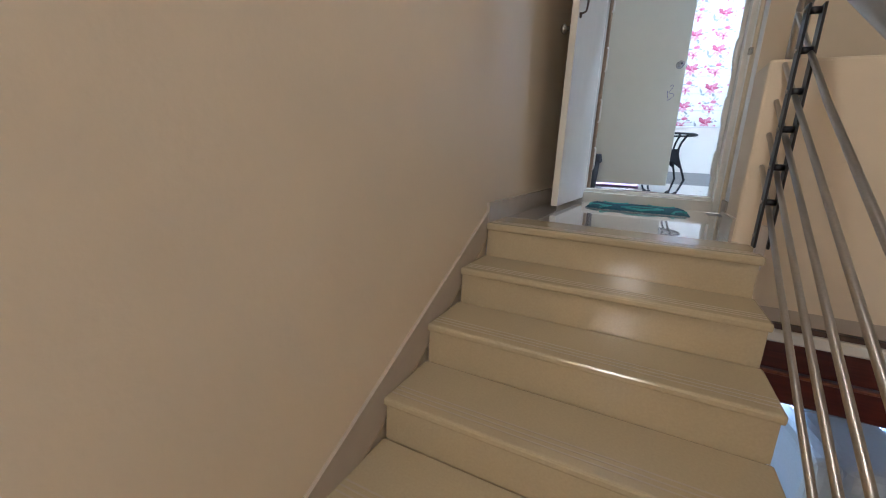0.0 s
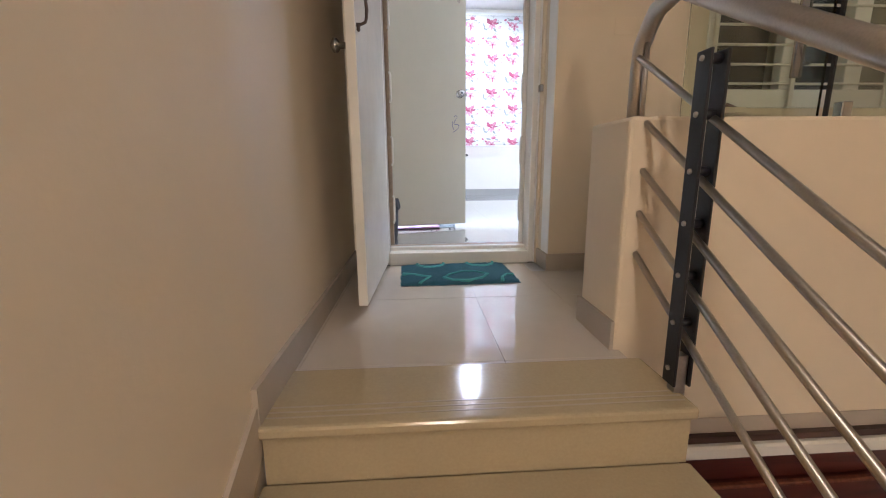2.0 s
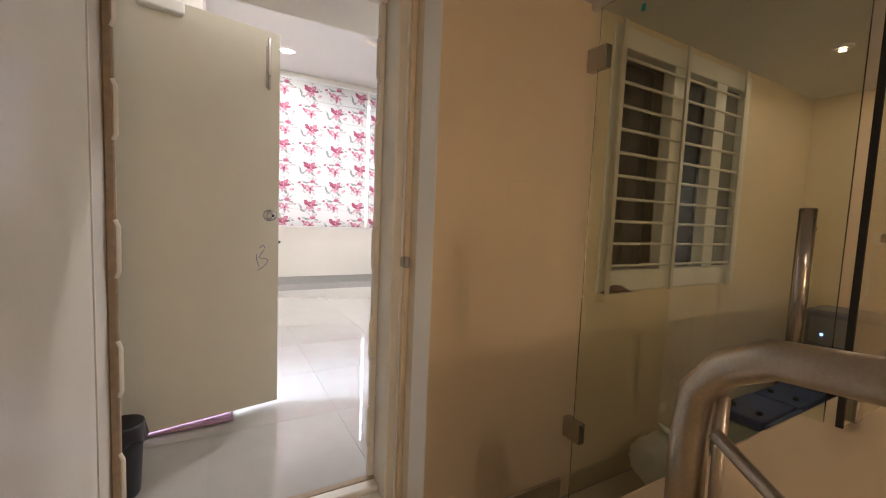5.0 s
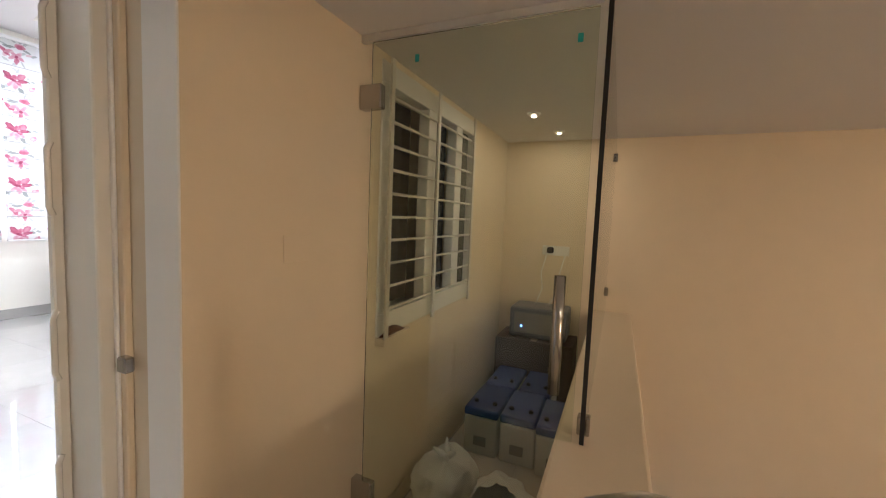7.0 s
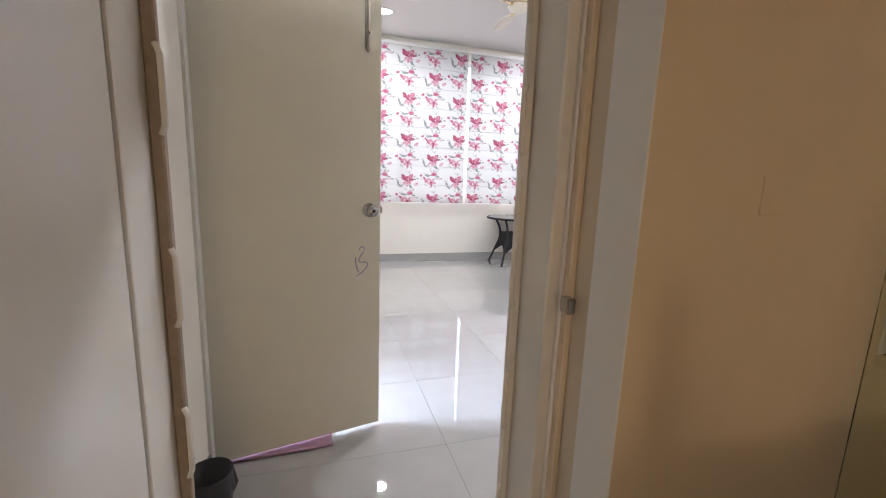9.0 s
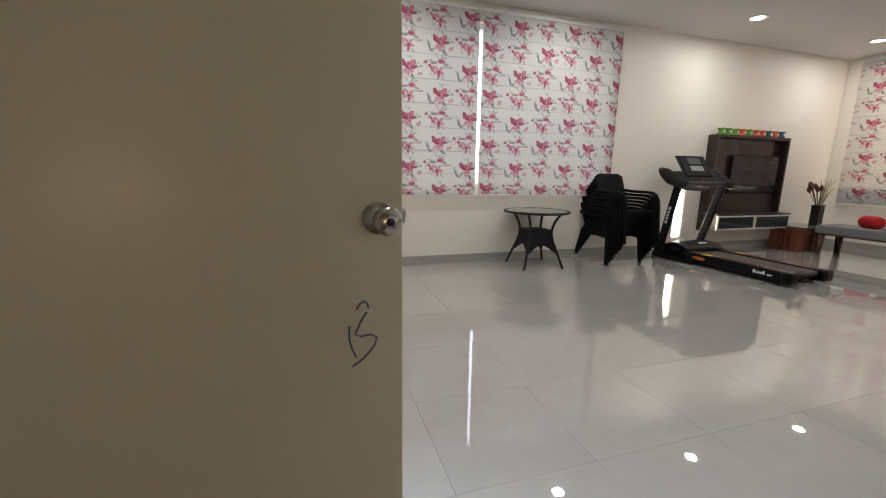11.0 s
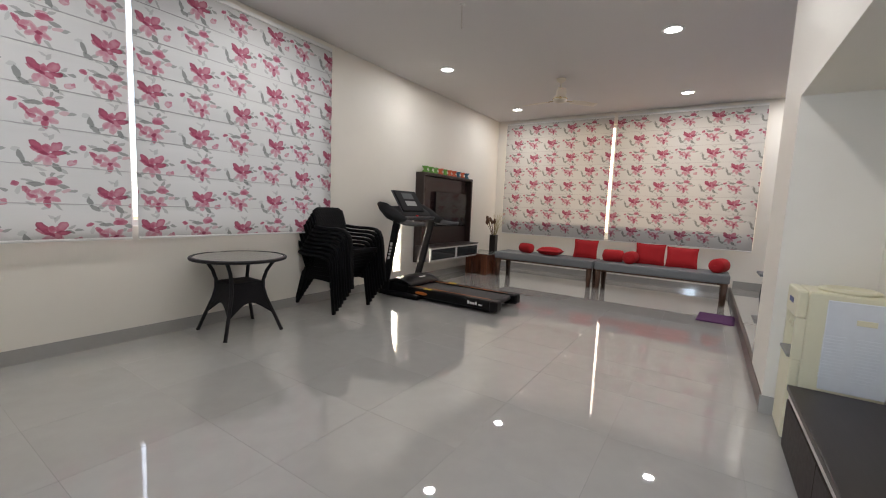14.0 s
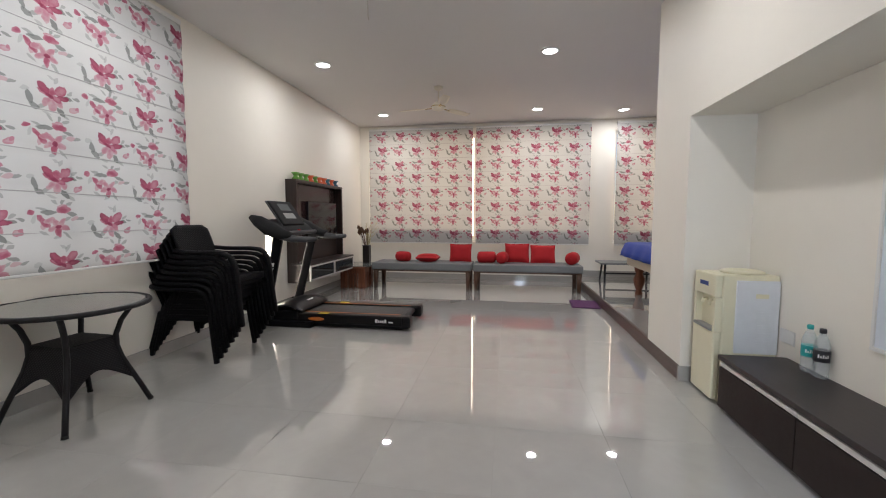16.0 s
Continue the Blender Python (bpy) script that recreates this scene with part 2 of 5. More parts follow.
    # grey-green sprigs first: (centre, half length, half width, turn, strength), those of the lily and those of the spray
    lily_leaves = ((-0.139, -0.04, 0.042, 0.013, 1.9, 0.75), (-0.11, -0.092, 0.038, 0.013, -0.5, 0.7), (-0.07, -0.08, 0.03, 0.010, 0.5, 0.5), (0.05, -0.10, 0.036, 0.014, -0.9, 0.8),
                   (0.10, 0.01, 0.03, 0.010, -0.3, 0.75), (0.152, 0.02, 0.026, 0.008, -0.2, 0.65), (0.11, 0.045, 0.024, 0.008, 0.6, 0.45), (0.09, -0.128, 0.03, 0.009, -0.7, 0.4),
                   (0.03, 0.11, 0.03, 0.009, 1.1, 0.35), (-0.165, 0.005, 0.026, 0.012, 0.4, 0.25), (0.0, 0.12, 0.026, 0.007, -0.5, 0.3), (-0.04, -0.125, 0.03, 0.008, -0.3, 0.3))
    spray_leaves = ((-0.06, 0.043, 0.052, 0.011, 0.05, 0.75), (-0.1, 0.062, 0.038, 0.008, -0.3, 0.5), (0.09, 0.032, 0.036, 0.010, -0.2, 0.7), (0.145, 0.0, 0.03, 0.009, 0.2, 0.6),
                    (0.055, -0.002, 0.026, 0.009, 0.6, 0.45), (0.04, 0.122, 0.03, 0.008, 1.2, 0.6), (0.08, 0.108, 0.028, 0.009, 0.5, 0.5), (-0.02, 0.12, 0.026, 0.008, -0.8, 0.45),
                    (-0.09, -0.1, 0.032, 0.009, -0.5, 0.4), (0.055, -0.118, 0.036, 0.008, -0.9, 0.45), (-0.012, -0.13, 0.026, 0.008, 0.4, 0.35), (-0.15, 0.0, 0.03, 0.009, 1.3, 0.25))
    for which, rows in ((even, lily_leaves), (odd, spray_leaves)):
        for ox, oy, ln, wd, a, k in rows:
            color = lay(color, val("MULTIPLY", leaf(x, y, ox, oy, ln * 1.1, wd * 1.45, a)[0], which), (0.12, 0.13, 0.12), k)
    # petals over them: (centre, half length, half width, turn, heart, rim)
    lily = ((0.0, -0.062, 0.046, 0.026, 1.57, pink, pale), (-0.04, -0.045, 0.038, 0.020, 0.9, pink, pale), (0.038, -0.040, 0.036, 0.020, -0.9, pink, pale),
            (0.139, -0.066, 0.032, 0.022, 0.2, pale, pink), (0.155, -0.05, 0.016, 0.012, 0.9, pink, pink), (-0.045, 0.012, 0.052, 0.020, 2.8, pink, crimson),
            (0.05, 0.046, 0.05, 0.030, 0.8, pink, crimson), (-0.05, 0.036, 0.06, 0.026, 2.3, crimson, dark), (-0.004, 0.028, 0.034, 0.022, 1.5, crimson, pink),
            (0.062, 0.0, 0.048, 0.018, 0.15, crimson, dark), (0.022, -0.02, 0.03, 0.018, -0.6, pink, crimson), (-0.018, -0.006, 0.032, 0.013, -0.35, dark, crimson))
    spray = ((0.028, 0.082, 0.032, 0.015, 0.1, pale, pink), (0.034, 0.062, 0.042, 0.020, 0.05, crimson, pink), (-0.105, -0.004, 0.032, 0.015, 2.4, crimson, pink),
             (-0.09, -0.045, 0.026, 0.014, 1.3, pale, pale), (-0.08, -0.03, 0.033, 0.017, -0.9, crimson, pink), (-0.058, -0.010, 0.033, 0.016, 0.3, pink, pale), (-0.165, 0.043, 0.022, 0.014, 0.3, crimson, pink),
             (0.0, -0.088, 0.034, 0.016, 1.57, crimson, pink), (0.036, -0.062, 0.034, 0.016, -0.4, pink, pale), (-0.034, -0.066, 0.032, 0.015, 0.5, pink, pale), (0.022, -0.024, 0.032, 0.016, 0.9, pink, pale),
             (-0.02, -0.028, 0.032, 0.015, 2.2, pink, pale), (0.105, 0.0, 0.028, 0.012, 0.3, pale, pale), (0.0, -0.055, 0.016, 0.012, 0.4, dark, crimson))
    for which, rows in ((even, lily), (odd, spray)):
        for ox, oy, ln, wd, a, heart, rim in rows:
            mask, d = leaf(x, y, ox, oy, ln * (1.0 if which is even else 1.2), wd * (1.05 if which is even else 1.3), a, True)
            color = lay(color, val("MULTIPLY", mask, which), petal_color(d, heart, rim), 0.95)
    # cloth: part reflecting, part letting daylight through
    p = N["Principled BSDF"]
    p.inputs["Roughness"].default_value, p.inputs["Specular IOR Level"].default_value = 0.75, 0.2
    L.new(color, p.inputs["Base Color"])
    wv = N.new("ShaderNodeTexNoise")
    wv.inputs["Scale"].default_value = 500
    L.new(uv.outputs[0], wv.inputs["Vector"])
    b = N.new("ShaderNodeBump")
    b.inputs["Strength"].default_value, b.inputs["Distance"].default_value = 0.15, 0.001
    L.new(wv.outputs["Fac"], b.inputs["Height"])
    L.new(b.outputs["Normal"], p.inputs["Normal"])
    tr = N.new("ShaderNodeBsdfTranslucent")
    L.new(color, tr.inputs["Color"])
    ms = N.new("ShaderNodeMixShader")
    ms.inputs[0].default_value = 0.13
    L.new(p.outputs[0], ms.inputs[1])
    L.new(tr.outputs[0], ms.inputs[2])
    L.new(ms.outputs[0], N["Material Output"].inputs["Surface"])
    return m


M = {
    "wall": material("cream_wall_paint", (0.80, 0.765, 0.69), 0.55, 0, 6, 0.02, 0.12, 60, 0.05),
    "stair_wall": material("beige_stair_paint", (0.71, 0.61, 0.455), 0.5, 0, 5, 0.03, 0.2, 45, 0.10),
    "ceiling": material("white_ceiling_paint", (0.70, 0.68, 0.66), 0.7, 0, 5, 0.02, 0.05, 80),
    "skirt": material("grey_skirting_tile", (0.36, 0.35, 0.33), 0.07, 0, 12, 0.06),
    "beige_skirt": material("beige_skirting_tile", (0.45, 0.39, 0.32), 0.25, 0, 12, 0.08),
    "tile": tile_material("polished_grey_tile", (0.415, 0.408, 0.392), 0.022, 0.06),
    "landing_tile": tile_material("polished_ivory_tile", (0.60, 0.54, 0.46), 0.06, 0.05),
    "grout": material("grey_grout", (0.30, 0.29, 0.28), 0.8),
    "granite": material("beige_stair_stone", (0.44, 0.37, 0.235), 0.13, 0, 120, 0.10, 0.04, 200, 0.2),
    "groove": material("dark_groove", (0.40, 0.335, 0.235), 0.5),
    "white_paint": material("white_gloss_paint", (0.76, 0.74, 0.68), 0.22, 0, 8, 0.03, 0.08, 35, 0.08),
    "frame_white": material("fresh_white_paint", (0.84, 0.83, 0.80), 0.35, 0, 8, 0.02, 0.06, 35),
    "leaf_paint": material("ivory_satin_paint", (0.60, 0.578, 0.48), 0.3, 0, 8, 0.03, 0.08, 30, 0.1),
    "raw_wood": material("worn_wooden_edge", (0.32, 0.25, 0.18), 0.7, 0, 40, 0.3),
    "steel": material("brushed_steel", (0.50, 0.46, 0.41), 0.33, 1.0, 200, 0.18, 0.05, 300),
    "chrome": material("satin_chrome", (0.46, 0.45, 0.44), 0.2, 1.0, 60, 0.05),
    "bronze": material("dark_bronze", (0.10, 0.075, 0.06), 0.35, 0.8, 60, 0.15),
    "brass": material("pale_brass", (0.75, 0.60, 0.30), 0.25, 1.0),
    "black_iron": material("black_painted_iron", (0.012, 0.012, 0.016), 0.35, 0, 50, 0.3, 0.1, 100),
    "iron_bar": material("white_grille_paint", (0.62, 0.60, 0.55), 0.4),
    # small black parts, and the shade painted onto the lower level's ceiling
    "dark": material("black_parts_and_void_shade", (0.02, 0.02, 0.02), 0.9),
    "dark_glass": material("dark_window_glass", (0.02, 0.022, 0.025), 0.06, 0, 3, 0.2),
    "upvc": material("white_window_plastic", (0.72, 0.72, 0.70), 0.35),
    "glass": glass_material("clear_glass"),
    "door_glass": glass_material("greenish_door_glass", (0.86, 0.90, 0.78)),
    "table_glass": material("smoked_table_glass", (0.19, 0.20, 0.19), 0.03, 0, 3, 0.1, 0, 200, 0, 0.8),
    "wicker": weave_material("dark_brown_wicker", (0.010, 0.009, 0.011)),
    "wicker_tube": material("black_wicker_tube", (0.009, 0.008, 0.010), 0.45, 0, 150, 0.3, 0.4, 300, 0, 0.3),
    "plastic": weave_material("black_moulded_plastic", (0.0035, 0.0035, 0.0045), 60, 0.1),
    "tread_black": material("black_treadmill_plastic", (0.004, 0.004, 0.005), 0.3, 0, 60, 0.2, 0, 200, 0, 0.22),
    "tread_grey": material("grey_treadmill_plastic", (0.03, 0.03, 0.034), 0.5),
    "tread_matte": material("matte_console_plastic", (0.008, 0.008, 0.009), 0.7, 0, 80, 0.2, 0.1, 300, 0, 0.25),
    "belt": material("treadmill_belt_rubber", (0.035, 0.035, 0.036), 0.6, 0, 300, 0.2, 0.3, 500),
    "screen": material("console_screen", (0.06, 0.065, 0.07), 0.6),
    "orange": material("orange_badge", (0.55, 0.16, 0.03), 0.4),
    "yellow": material("yellow_sticker", (0.65, 0.50, 0.02), 0.5),
    "white_print": material("white_print", (0.75, 0.75, 0.75), 0.5),
    "wenge": wood_material("dark_wenge_laminate", (0.021, 0.012, 0.010), (0.032, 0.019, 0.016), 0.32, "Z"),
    "wenge_top": wood_material("dark_wenge_top", (0.018, 0.012, 0.012), (0.026, 0.018, 0.018), 0.38, "X"),
    "wenge_matte": material("dark_matte_laminate", (0.017, 0.010, 0.009), 0.5, 0, 40, 0.12, 0, 200, 0, 0.25),
    "teak": wood_material("red_teak", (0.10, 0.028, 0.012), (0.22, 0.075, 0.035), 0.4, "Z"),
    "walnut": wood_material("walnut_leg", (0.06, 0.028, 0.016), (0.13, 0.065, 0.04), 0.4, "Z"),
    "redwood": wood_material("dark_red_beam", (0.045, 0.008, 0.005), (0.10, 0.02, 0.012), 0.3, "X"),
    "step_edge": wood_material("brown_step_stone", (0.05, 0.028, 0.022), (0.10, 0.06, 0.05), 0.3, "X"),
    "tv": material("black_television_glass", (0.008, 0.008, 0.010), 0.08),
    "tv_back": material("plum_gloss_laminate", (0.035, 0.018, 0.018), 0.15, 0, 3, 0.1),
    "alu": material("brushed_aluminium", (0.74, 0.73, 0.71), 0.35, 0.6),
    "bench_fabric": material("grey_bench_leatherette", (0.17, 0.18, 0.19), 0.55, 0, 90, 0.1, 0.25, 220),
    "red_cloth": material("red_velvet", (0.41, 0.008, 0.013), 0.85, 0, 60, 0.15, 0.35, 140),
    "purple": material("purple_foam", (0.09, 0.025, 0.10), 0.9, 0, 80, 0.12, 0.3, 200),
    "pink_mat": material("pink_bath_mat", (0.42, 0.25, 0.34), 0.95, 0, 90, 0.15, 0.5, 260),
    "blue_cloth": material("blue_table_cover", (0.015, 0.05, 0.32), 0.6, 0, 30, 0.15, 0.2, 60),
    "cream_wood": material("cream_lacquer", (0.62, 0.52, 0.38), 0.3),
    "cream_plastic": material("cream_dispenser_plastic", (0.72, 0.68, 0.50), 0.35, 0, 8, 0.03),
    "panel_plastic": material("pale_blue_panel", (0.70, 0.72, 0.75), 0.35),
    "grey_plastic": material("grey_plastic", (0.25, 0.25, 0.24), 0.5),
    "teal_label": material("teal_label", (0.02, 0.33, 0.32), 0.5),
    "black_label": material("black_label", (0.02, 0.02, 0.025), 0.5),
    "bottle": clear_plastic("bottle_plastic"),
    "lamp_on": emitter("downlight_diffuser", (1.0, 0.97, 0.92), 9),
    "lamp_warm": emitter("warm_downlight_diffuser", (1.0, 0.72, 0.42), 8),
    "fan_ivory": material("ivory_fan_enamel", (0.74, 0.69, 0.58), 0.3),
    "green_pot": material("green_glaze", (0.10, 0.28, 0.03), 0.3),
    "orange_pot": material("orange_glaze", (0.58, 0.10, 0.03), 0.3),
    "blue_pot": material("blue_glaze", (0.02, 0.10, 0.16), 0.3),
    "battery_blue": material("blue_battery_lid", (0.012, 0.04, 0.20), 0.4),
    "battery_white": material("white_battery_case", (0.60, 0.60, 0.58), 0.45, 0, 20, 0.06, 0, 200, 0.3),
    "inverter": material("grey_inverter_case", (0.14, 0.15, 0.19), 0.4),
    "carton": material("dark_carton", (0.06, 0.045, 0.04), 0.8, 0, 20, 0.15),
    "bag": material("white_plastic_bag", (0.70, 0.70, 0.68), 0.4, 0, 15, 0.08, 0.3, 40),
    "sofa": material("pale_blue_upholstery", (0.52, 0.58, 0.66), 0.7, 0, 60, 0.08, 0.3, 120),
    "lower_floor": wood_material("mauve_plank_floor", (0.12, 0.085, 0.09), (0.2, 0.15, 0.15), 0.4, "Y"),
    "rug": material("teal_rug_pile", (0.013, 0.08, 0.105), 0.95, 0, 160, 0.4, 1.0, 420),
    "rug_band": material("pale_green_pile", (0.11, 0.36, 0.33), 0.95, 0, 160, 0.3, 1.0, 420),
    "floral": floral_material("floral_blind_cloth"),
    "hem": material("blind_hem_lining", (0.55, 0.55, 0.54), 0.8, 0, 80, 0.06),
    "rod": material("grey_blind_rod", (0.36, 0.355, 0.35), 0.6),
    "frosted": material("frosted_window_glass", (0.16, 0.16, 0.13), 0.25, 0, 3, 0.15),
    "board": material("white_board", (0.66, 0.72, 0.80), 0.2),
    "dry": material("dried_grass", (0.42, 0.36, 0.18), 0.8),
    "dry_dark": material("dark_dried_pods", (0.10, 0.045, 0.02), 0.8),
    "vase": material("black_vase", (0.02, 0.016, 0.015), 0.3),
    "scribble": material("blue_ink", (0.10, 0.12, 0.30), 0.6),
    "bath_tile": material("pale_bath_tile", (0.68, 0.70, 0.72), 0.2),
}

# ---- mesh helpers ----


def bm_box(size, at=(0, 0, 0), bevel=0.0, seg=1):
    """A box of the given size whose base centre is at the given place."""
    bm = bmesh.new()
    bmesh.ops.create_cube(bm, size=1)
    for v in bm.verts:
        v.co = Vector((v.co.x * size[0], v.co.y * size[1], (v.co.z + 0.5) * size[2]))
    if bevel:
        bmesh.ops.bevel(bm, geom=bm.edges[:], offset=min(bevel, min(size) * 0.45), segments=seg, affect="EDGES", profile=0.5)
    bmesh.ops.translate(bm, verts=bm.verts, vec=at)
    return bm


def span(x0, x1, y0, y1, z0, z1, bevel=0.0, seg=1):
    return bm_box((abs(x1 - x0), abs(y1 - y0), abs(z1 - z0)), ((x0 + x1) / 2, (y0 + y1) / 2, min(z0, z1)), bevel, seg)


def bm_tube(points, radius, seg=10, closed=False, flat=1.0):
    """A round bar along points; radius may be a list."""
    bm = bmesh.new()
    pts = [Vector(p) for p in points]
    n = len(pts)
    rad = radius if isinstance(radius, (list, tuple)) else [radius] * n
    rings = []
    up = None
    for i, p in enumerate(pts):
        if closed:
            d = (pts[(i + 1) % n] - pts[i - 1]).normalized()
        else:
            d = (pts[min(i + 1, n - 1)] - pts[max(i - 1, 0)]).normalized()
        if up is None:
            up = d.orthogonal().normalized()
        up = (up - d * up.dot(d)).normalized()
        side = d.cross(up)
        rings.append([bm.verts.new(p + (up * math.cos(a) + side * math.sin(a) * flat) * rad[i]) for a in (2 * math.pi * k / seg for k in range(seg))])
    for i in range(n if closed else n - 1):
        a, b = rings[i], rings[(i + 1) % n]
        for k in range(seg):
            bm.faces.new((a[k], a[(k + 1) % seg], b[(k + 1) % seg], b[k]))
    if not closed:
        bm.faces.new(rings[0][::-1])
        bm.faces.new(rings[-1])
    for f in bm.faces:
        f.smooth = True
    bmesh.ops.recalc_face_normals(bm, faces=bm.faces[:])
    return bm


def bm_lathe(profile, seg=24, at=(0, 0, 0), smooth=True):
    """A turned body: profile of (radius, height)."""
    bm = bmesh.new()
    rings = []
    for r, z in profile:
        rings.append([bm.verts.new((at[0] + max(r, 1e-4) * math.cos(2 * math.pi * k / seg), at[1] + max(r, 1e-4) * math.sin(2 * math.pi * k / seg), at[2] + z)) for k in range(seg)])
    for a, b in zip(rings, rings[1:]):
        for k in range(seg):
            f = bm.faces.new((a[k], a[(k + 1) % seg], b[(k + 1) % seg], b[k]))
            f.smooth = smooth
    bm.faces.new(rings[0][::-1])
    bm.faces.new(rings[-1])
    bmesh.ops.recalc_face_normals(bm, faces=bm.faces[:])
    return bm


def bm_curved(f, nu, nv, thick=0.0):
    """A sheet of points f(u, v), u and v from 0 to 1, with a UV map in metres set by the caller; thickened if asked."""
    bm = bmesh.new()
    g = [[bm.verts.new(f(i / nu, j / nv)) for j in range(nv + 1)] for i in range(nu + 1)]
    for i in range(nu):
        for j in range(nv):
            q = bm.faces.new((g[i][j], g[i + 1][j], g[i + 1][j + 1], g[i][j + 1]))
            q.smooth = True
    bmesh.ops.recalc_face_normals(bm, faces=bm.faces[:])
    if thick:
        bmesh.ops.solidify(bm, geom=bm.faces[:], thickness=thick)
    return bm


def merged(*bms):
    """Several pieces of one part in one mesh."""
    out = bmesh.new()
    for b in bms:
        me = bpy.data.meshes.new("piece")
        b.to_mesh(me)
        b.free()
        out.from_mesh(me)
        bpy.data.meshes.remove(me)
    return out


def moved(bm, m):
    bmesh.ops.transform(bm, matrix=m, verts=bm.verts[:])
    return bm


def mesh_of(name, bm, mat):
    me = bpy.data.meshes.new(name)
    bm.to_mesh(me)
    bm.free()
    me.materials.append(mat)
    return me


def part(name, bm, mat, parent, label=""):
    ob = new(name, mesh_of(name, bm, mat))
    ob.parent = parent
    return tagged(ob, label)


def thing(name, label, category, m=None, group=""):
    ob = new(name)
    ob.empty_display_size = 0.1
    if m is not None:
        ob.matrix_world = m
    return tagged(ob, label, category, group)


def structure(name, bm, mat, label, category):
    return tagged(new(name, mesh_of(name, bm, mat)), label, category, kind="structure")


def holed(x0, x1, z0, z1, y0, y1, holes, swap=False):
    """A wall slab from x0 to x1, thick from y0 to y1, with holes (a0, a1, b0, b1) through it; swap: it runs along y."""
    xs = sorted({x0, x1, *[h[0] for h in holes], *[h[1] for h in holes]})
    zs = sorted({z0, z1, *[h[2] for h in holes], *[h[3] for h in holes]})
    bm = bmesh.new()
    cells = {(i, j) for i in range(len(xs) - 1) for j in range(len(zs) - 1)
             if not any(h[0] <= (xs[i] + xs[i + 1]) / 2 <= h[1] and h[2] <= (zs[j] + zs[j + 1]) / 2 <= h[3] for h in holes)}

    def vert(a, y, z):
        return (y, a, z) if swap else (a, y, z)
    quads = []
    for i, j in cells:
        a, b, c, d = xs[i], xs[i + 1], zs[j], zs[j + 1]
        for y in (y0, y1):
            quads.append([vert(a, y, c), vert(b, y, c), vert(b, y, d), vert(a, y, d)])
        for di, dj, e in ((-1, 0, (a, a, c, d)), (1, 0, (b, b, c, d)), (0, -1, (a, b, c, c)), (0, 1, (a, b, d, d))):
            if (i + di, j + dj) not in cells:
                if di:
                    quads.append([vert(e[0], y0, c), vert(e[0], y1, c), vert(e[0], y1, d), vert(e[0], y0, d)])
                else:
                    quads.append([vert(a, y0, e[2]), vert(a, y1, e[2]), vert(b, y1, e[2]), vert(b, y0, e[2])])
    for q in quads:
        bm.faces.new([bm.verts.new(p) for p in q])
    bmesh.ops.remove_doubles(bm, verts=bm.verts[:], dist=1e-5)
    bmesh.ops.recalc_face_normals(bm, faces=bm.faces[:])
    return bm


# ---- structure: the hall ----
CEIL, LAND, STAIR_CEIL = 3.24, -0.09, 2.03
XW, XE, YN = -0.12, 9.5, 5.10
structure("wall_north", holed(XW - 0.2, XE + 0.2, -0.1, CEIL, YN, YN + 0.2, [(0.44, 4.55, 1.0, 3.02), (5.95, 6.13, 0.22, 1.15)]), M["wall"], "cream painted wall behind the long blinds", "wall")
structure("wall_east", holed(-3.2, YN, -0.1, CEIL, XE, XE + 0.2, [(0.31, 4.9, 0.8, 3.02), (-2.3, -0.14, 0.8, 3.02)], True), M["wall"], "cream painted end wall with covered windows", "wall")
structure("wall_west", holed(0.1, YN, -0.1, CEIL, XW - 0.2, XW, [(0.78, 1.5, 0, 2.12)], True), M["wall"], "cream painted wall with a bathroom doorway", "wall")
structure("wall_south", merged(span(0.95, 4.42, -0.1, 0.1, -0.1, CEIL), span(XW - 0.2, 0.95, -0.1, 0.1, 2.04, CEIL), span(XW - 0.2, -0.06, -0.1, 0.1, -0.1, 2.04)),
          M["wall"], "cream painted recess wall beside the entrance", "wall")
structure("beam", span(XW, 4.42, 0.103, 0.56, 2.06, CEIL), M["wall"], "cream painted beam over the recess", "beam")
structure("column", span(4.42, 5.15, -0.1, 0.56, -0.1, CEIL), M["wall"], "cream painted column between hall and raised area", "column")
structure("wall_games", merged(span(4.95, 5.15, -3.2, -0.1, -0.1, CEIL), span(5.15, XE, -3.4, -3.2, -0.1, CEIL)), M["wall"], "cream painted walls closing the raised area", "wall")
structure("ceiling", span(XW - 0.2, XE + 0.2, -3.4, YN + 0.2, CEIL, CEIL + 0.15), M["ceiling"], "plain white painted ceiling with recessed downlights", "ceiling")
hall_floor = structure("floor", merged(span(XW, XE, 0.0, YN, -0.1, -0.004)), M["grout"], "glossy grey polished tile floor", "floor")
platform = structure("platform", merged(span(5.15, XE, -3.2, 0.53, 0.0, 0.116)), M["grout"], "raised floor of glossy grey tiles", "platform")
structure("platform_edge", span(4.432, XE, 0.532, 0.565, -0.003, 0.122, 0.004), M["step_edge"], "dark brown stone edge of the raised floor", "step")
structure("baseboard_north", span(XW, XE, YN - 0.012, YN, 0, 0.11), M["skirt"], "grey tile skirting", "skirting")
structure("baseboard_east", span(XE - 0.012, XE, 0.57, YN - 0.013, 0, 0.11), M["skirt"], "grey tile skirting", "skirting")
structure("baseboard_west", merged(span(XW, XW + 0.012, 1.56, 2.4, 0, 0.11), span(XW, XW + 0.012, 0.11, 0.72, 0, 0.11)), M["skirt"], "grey tile skirting", "skirting")
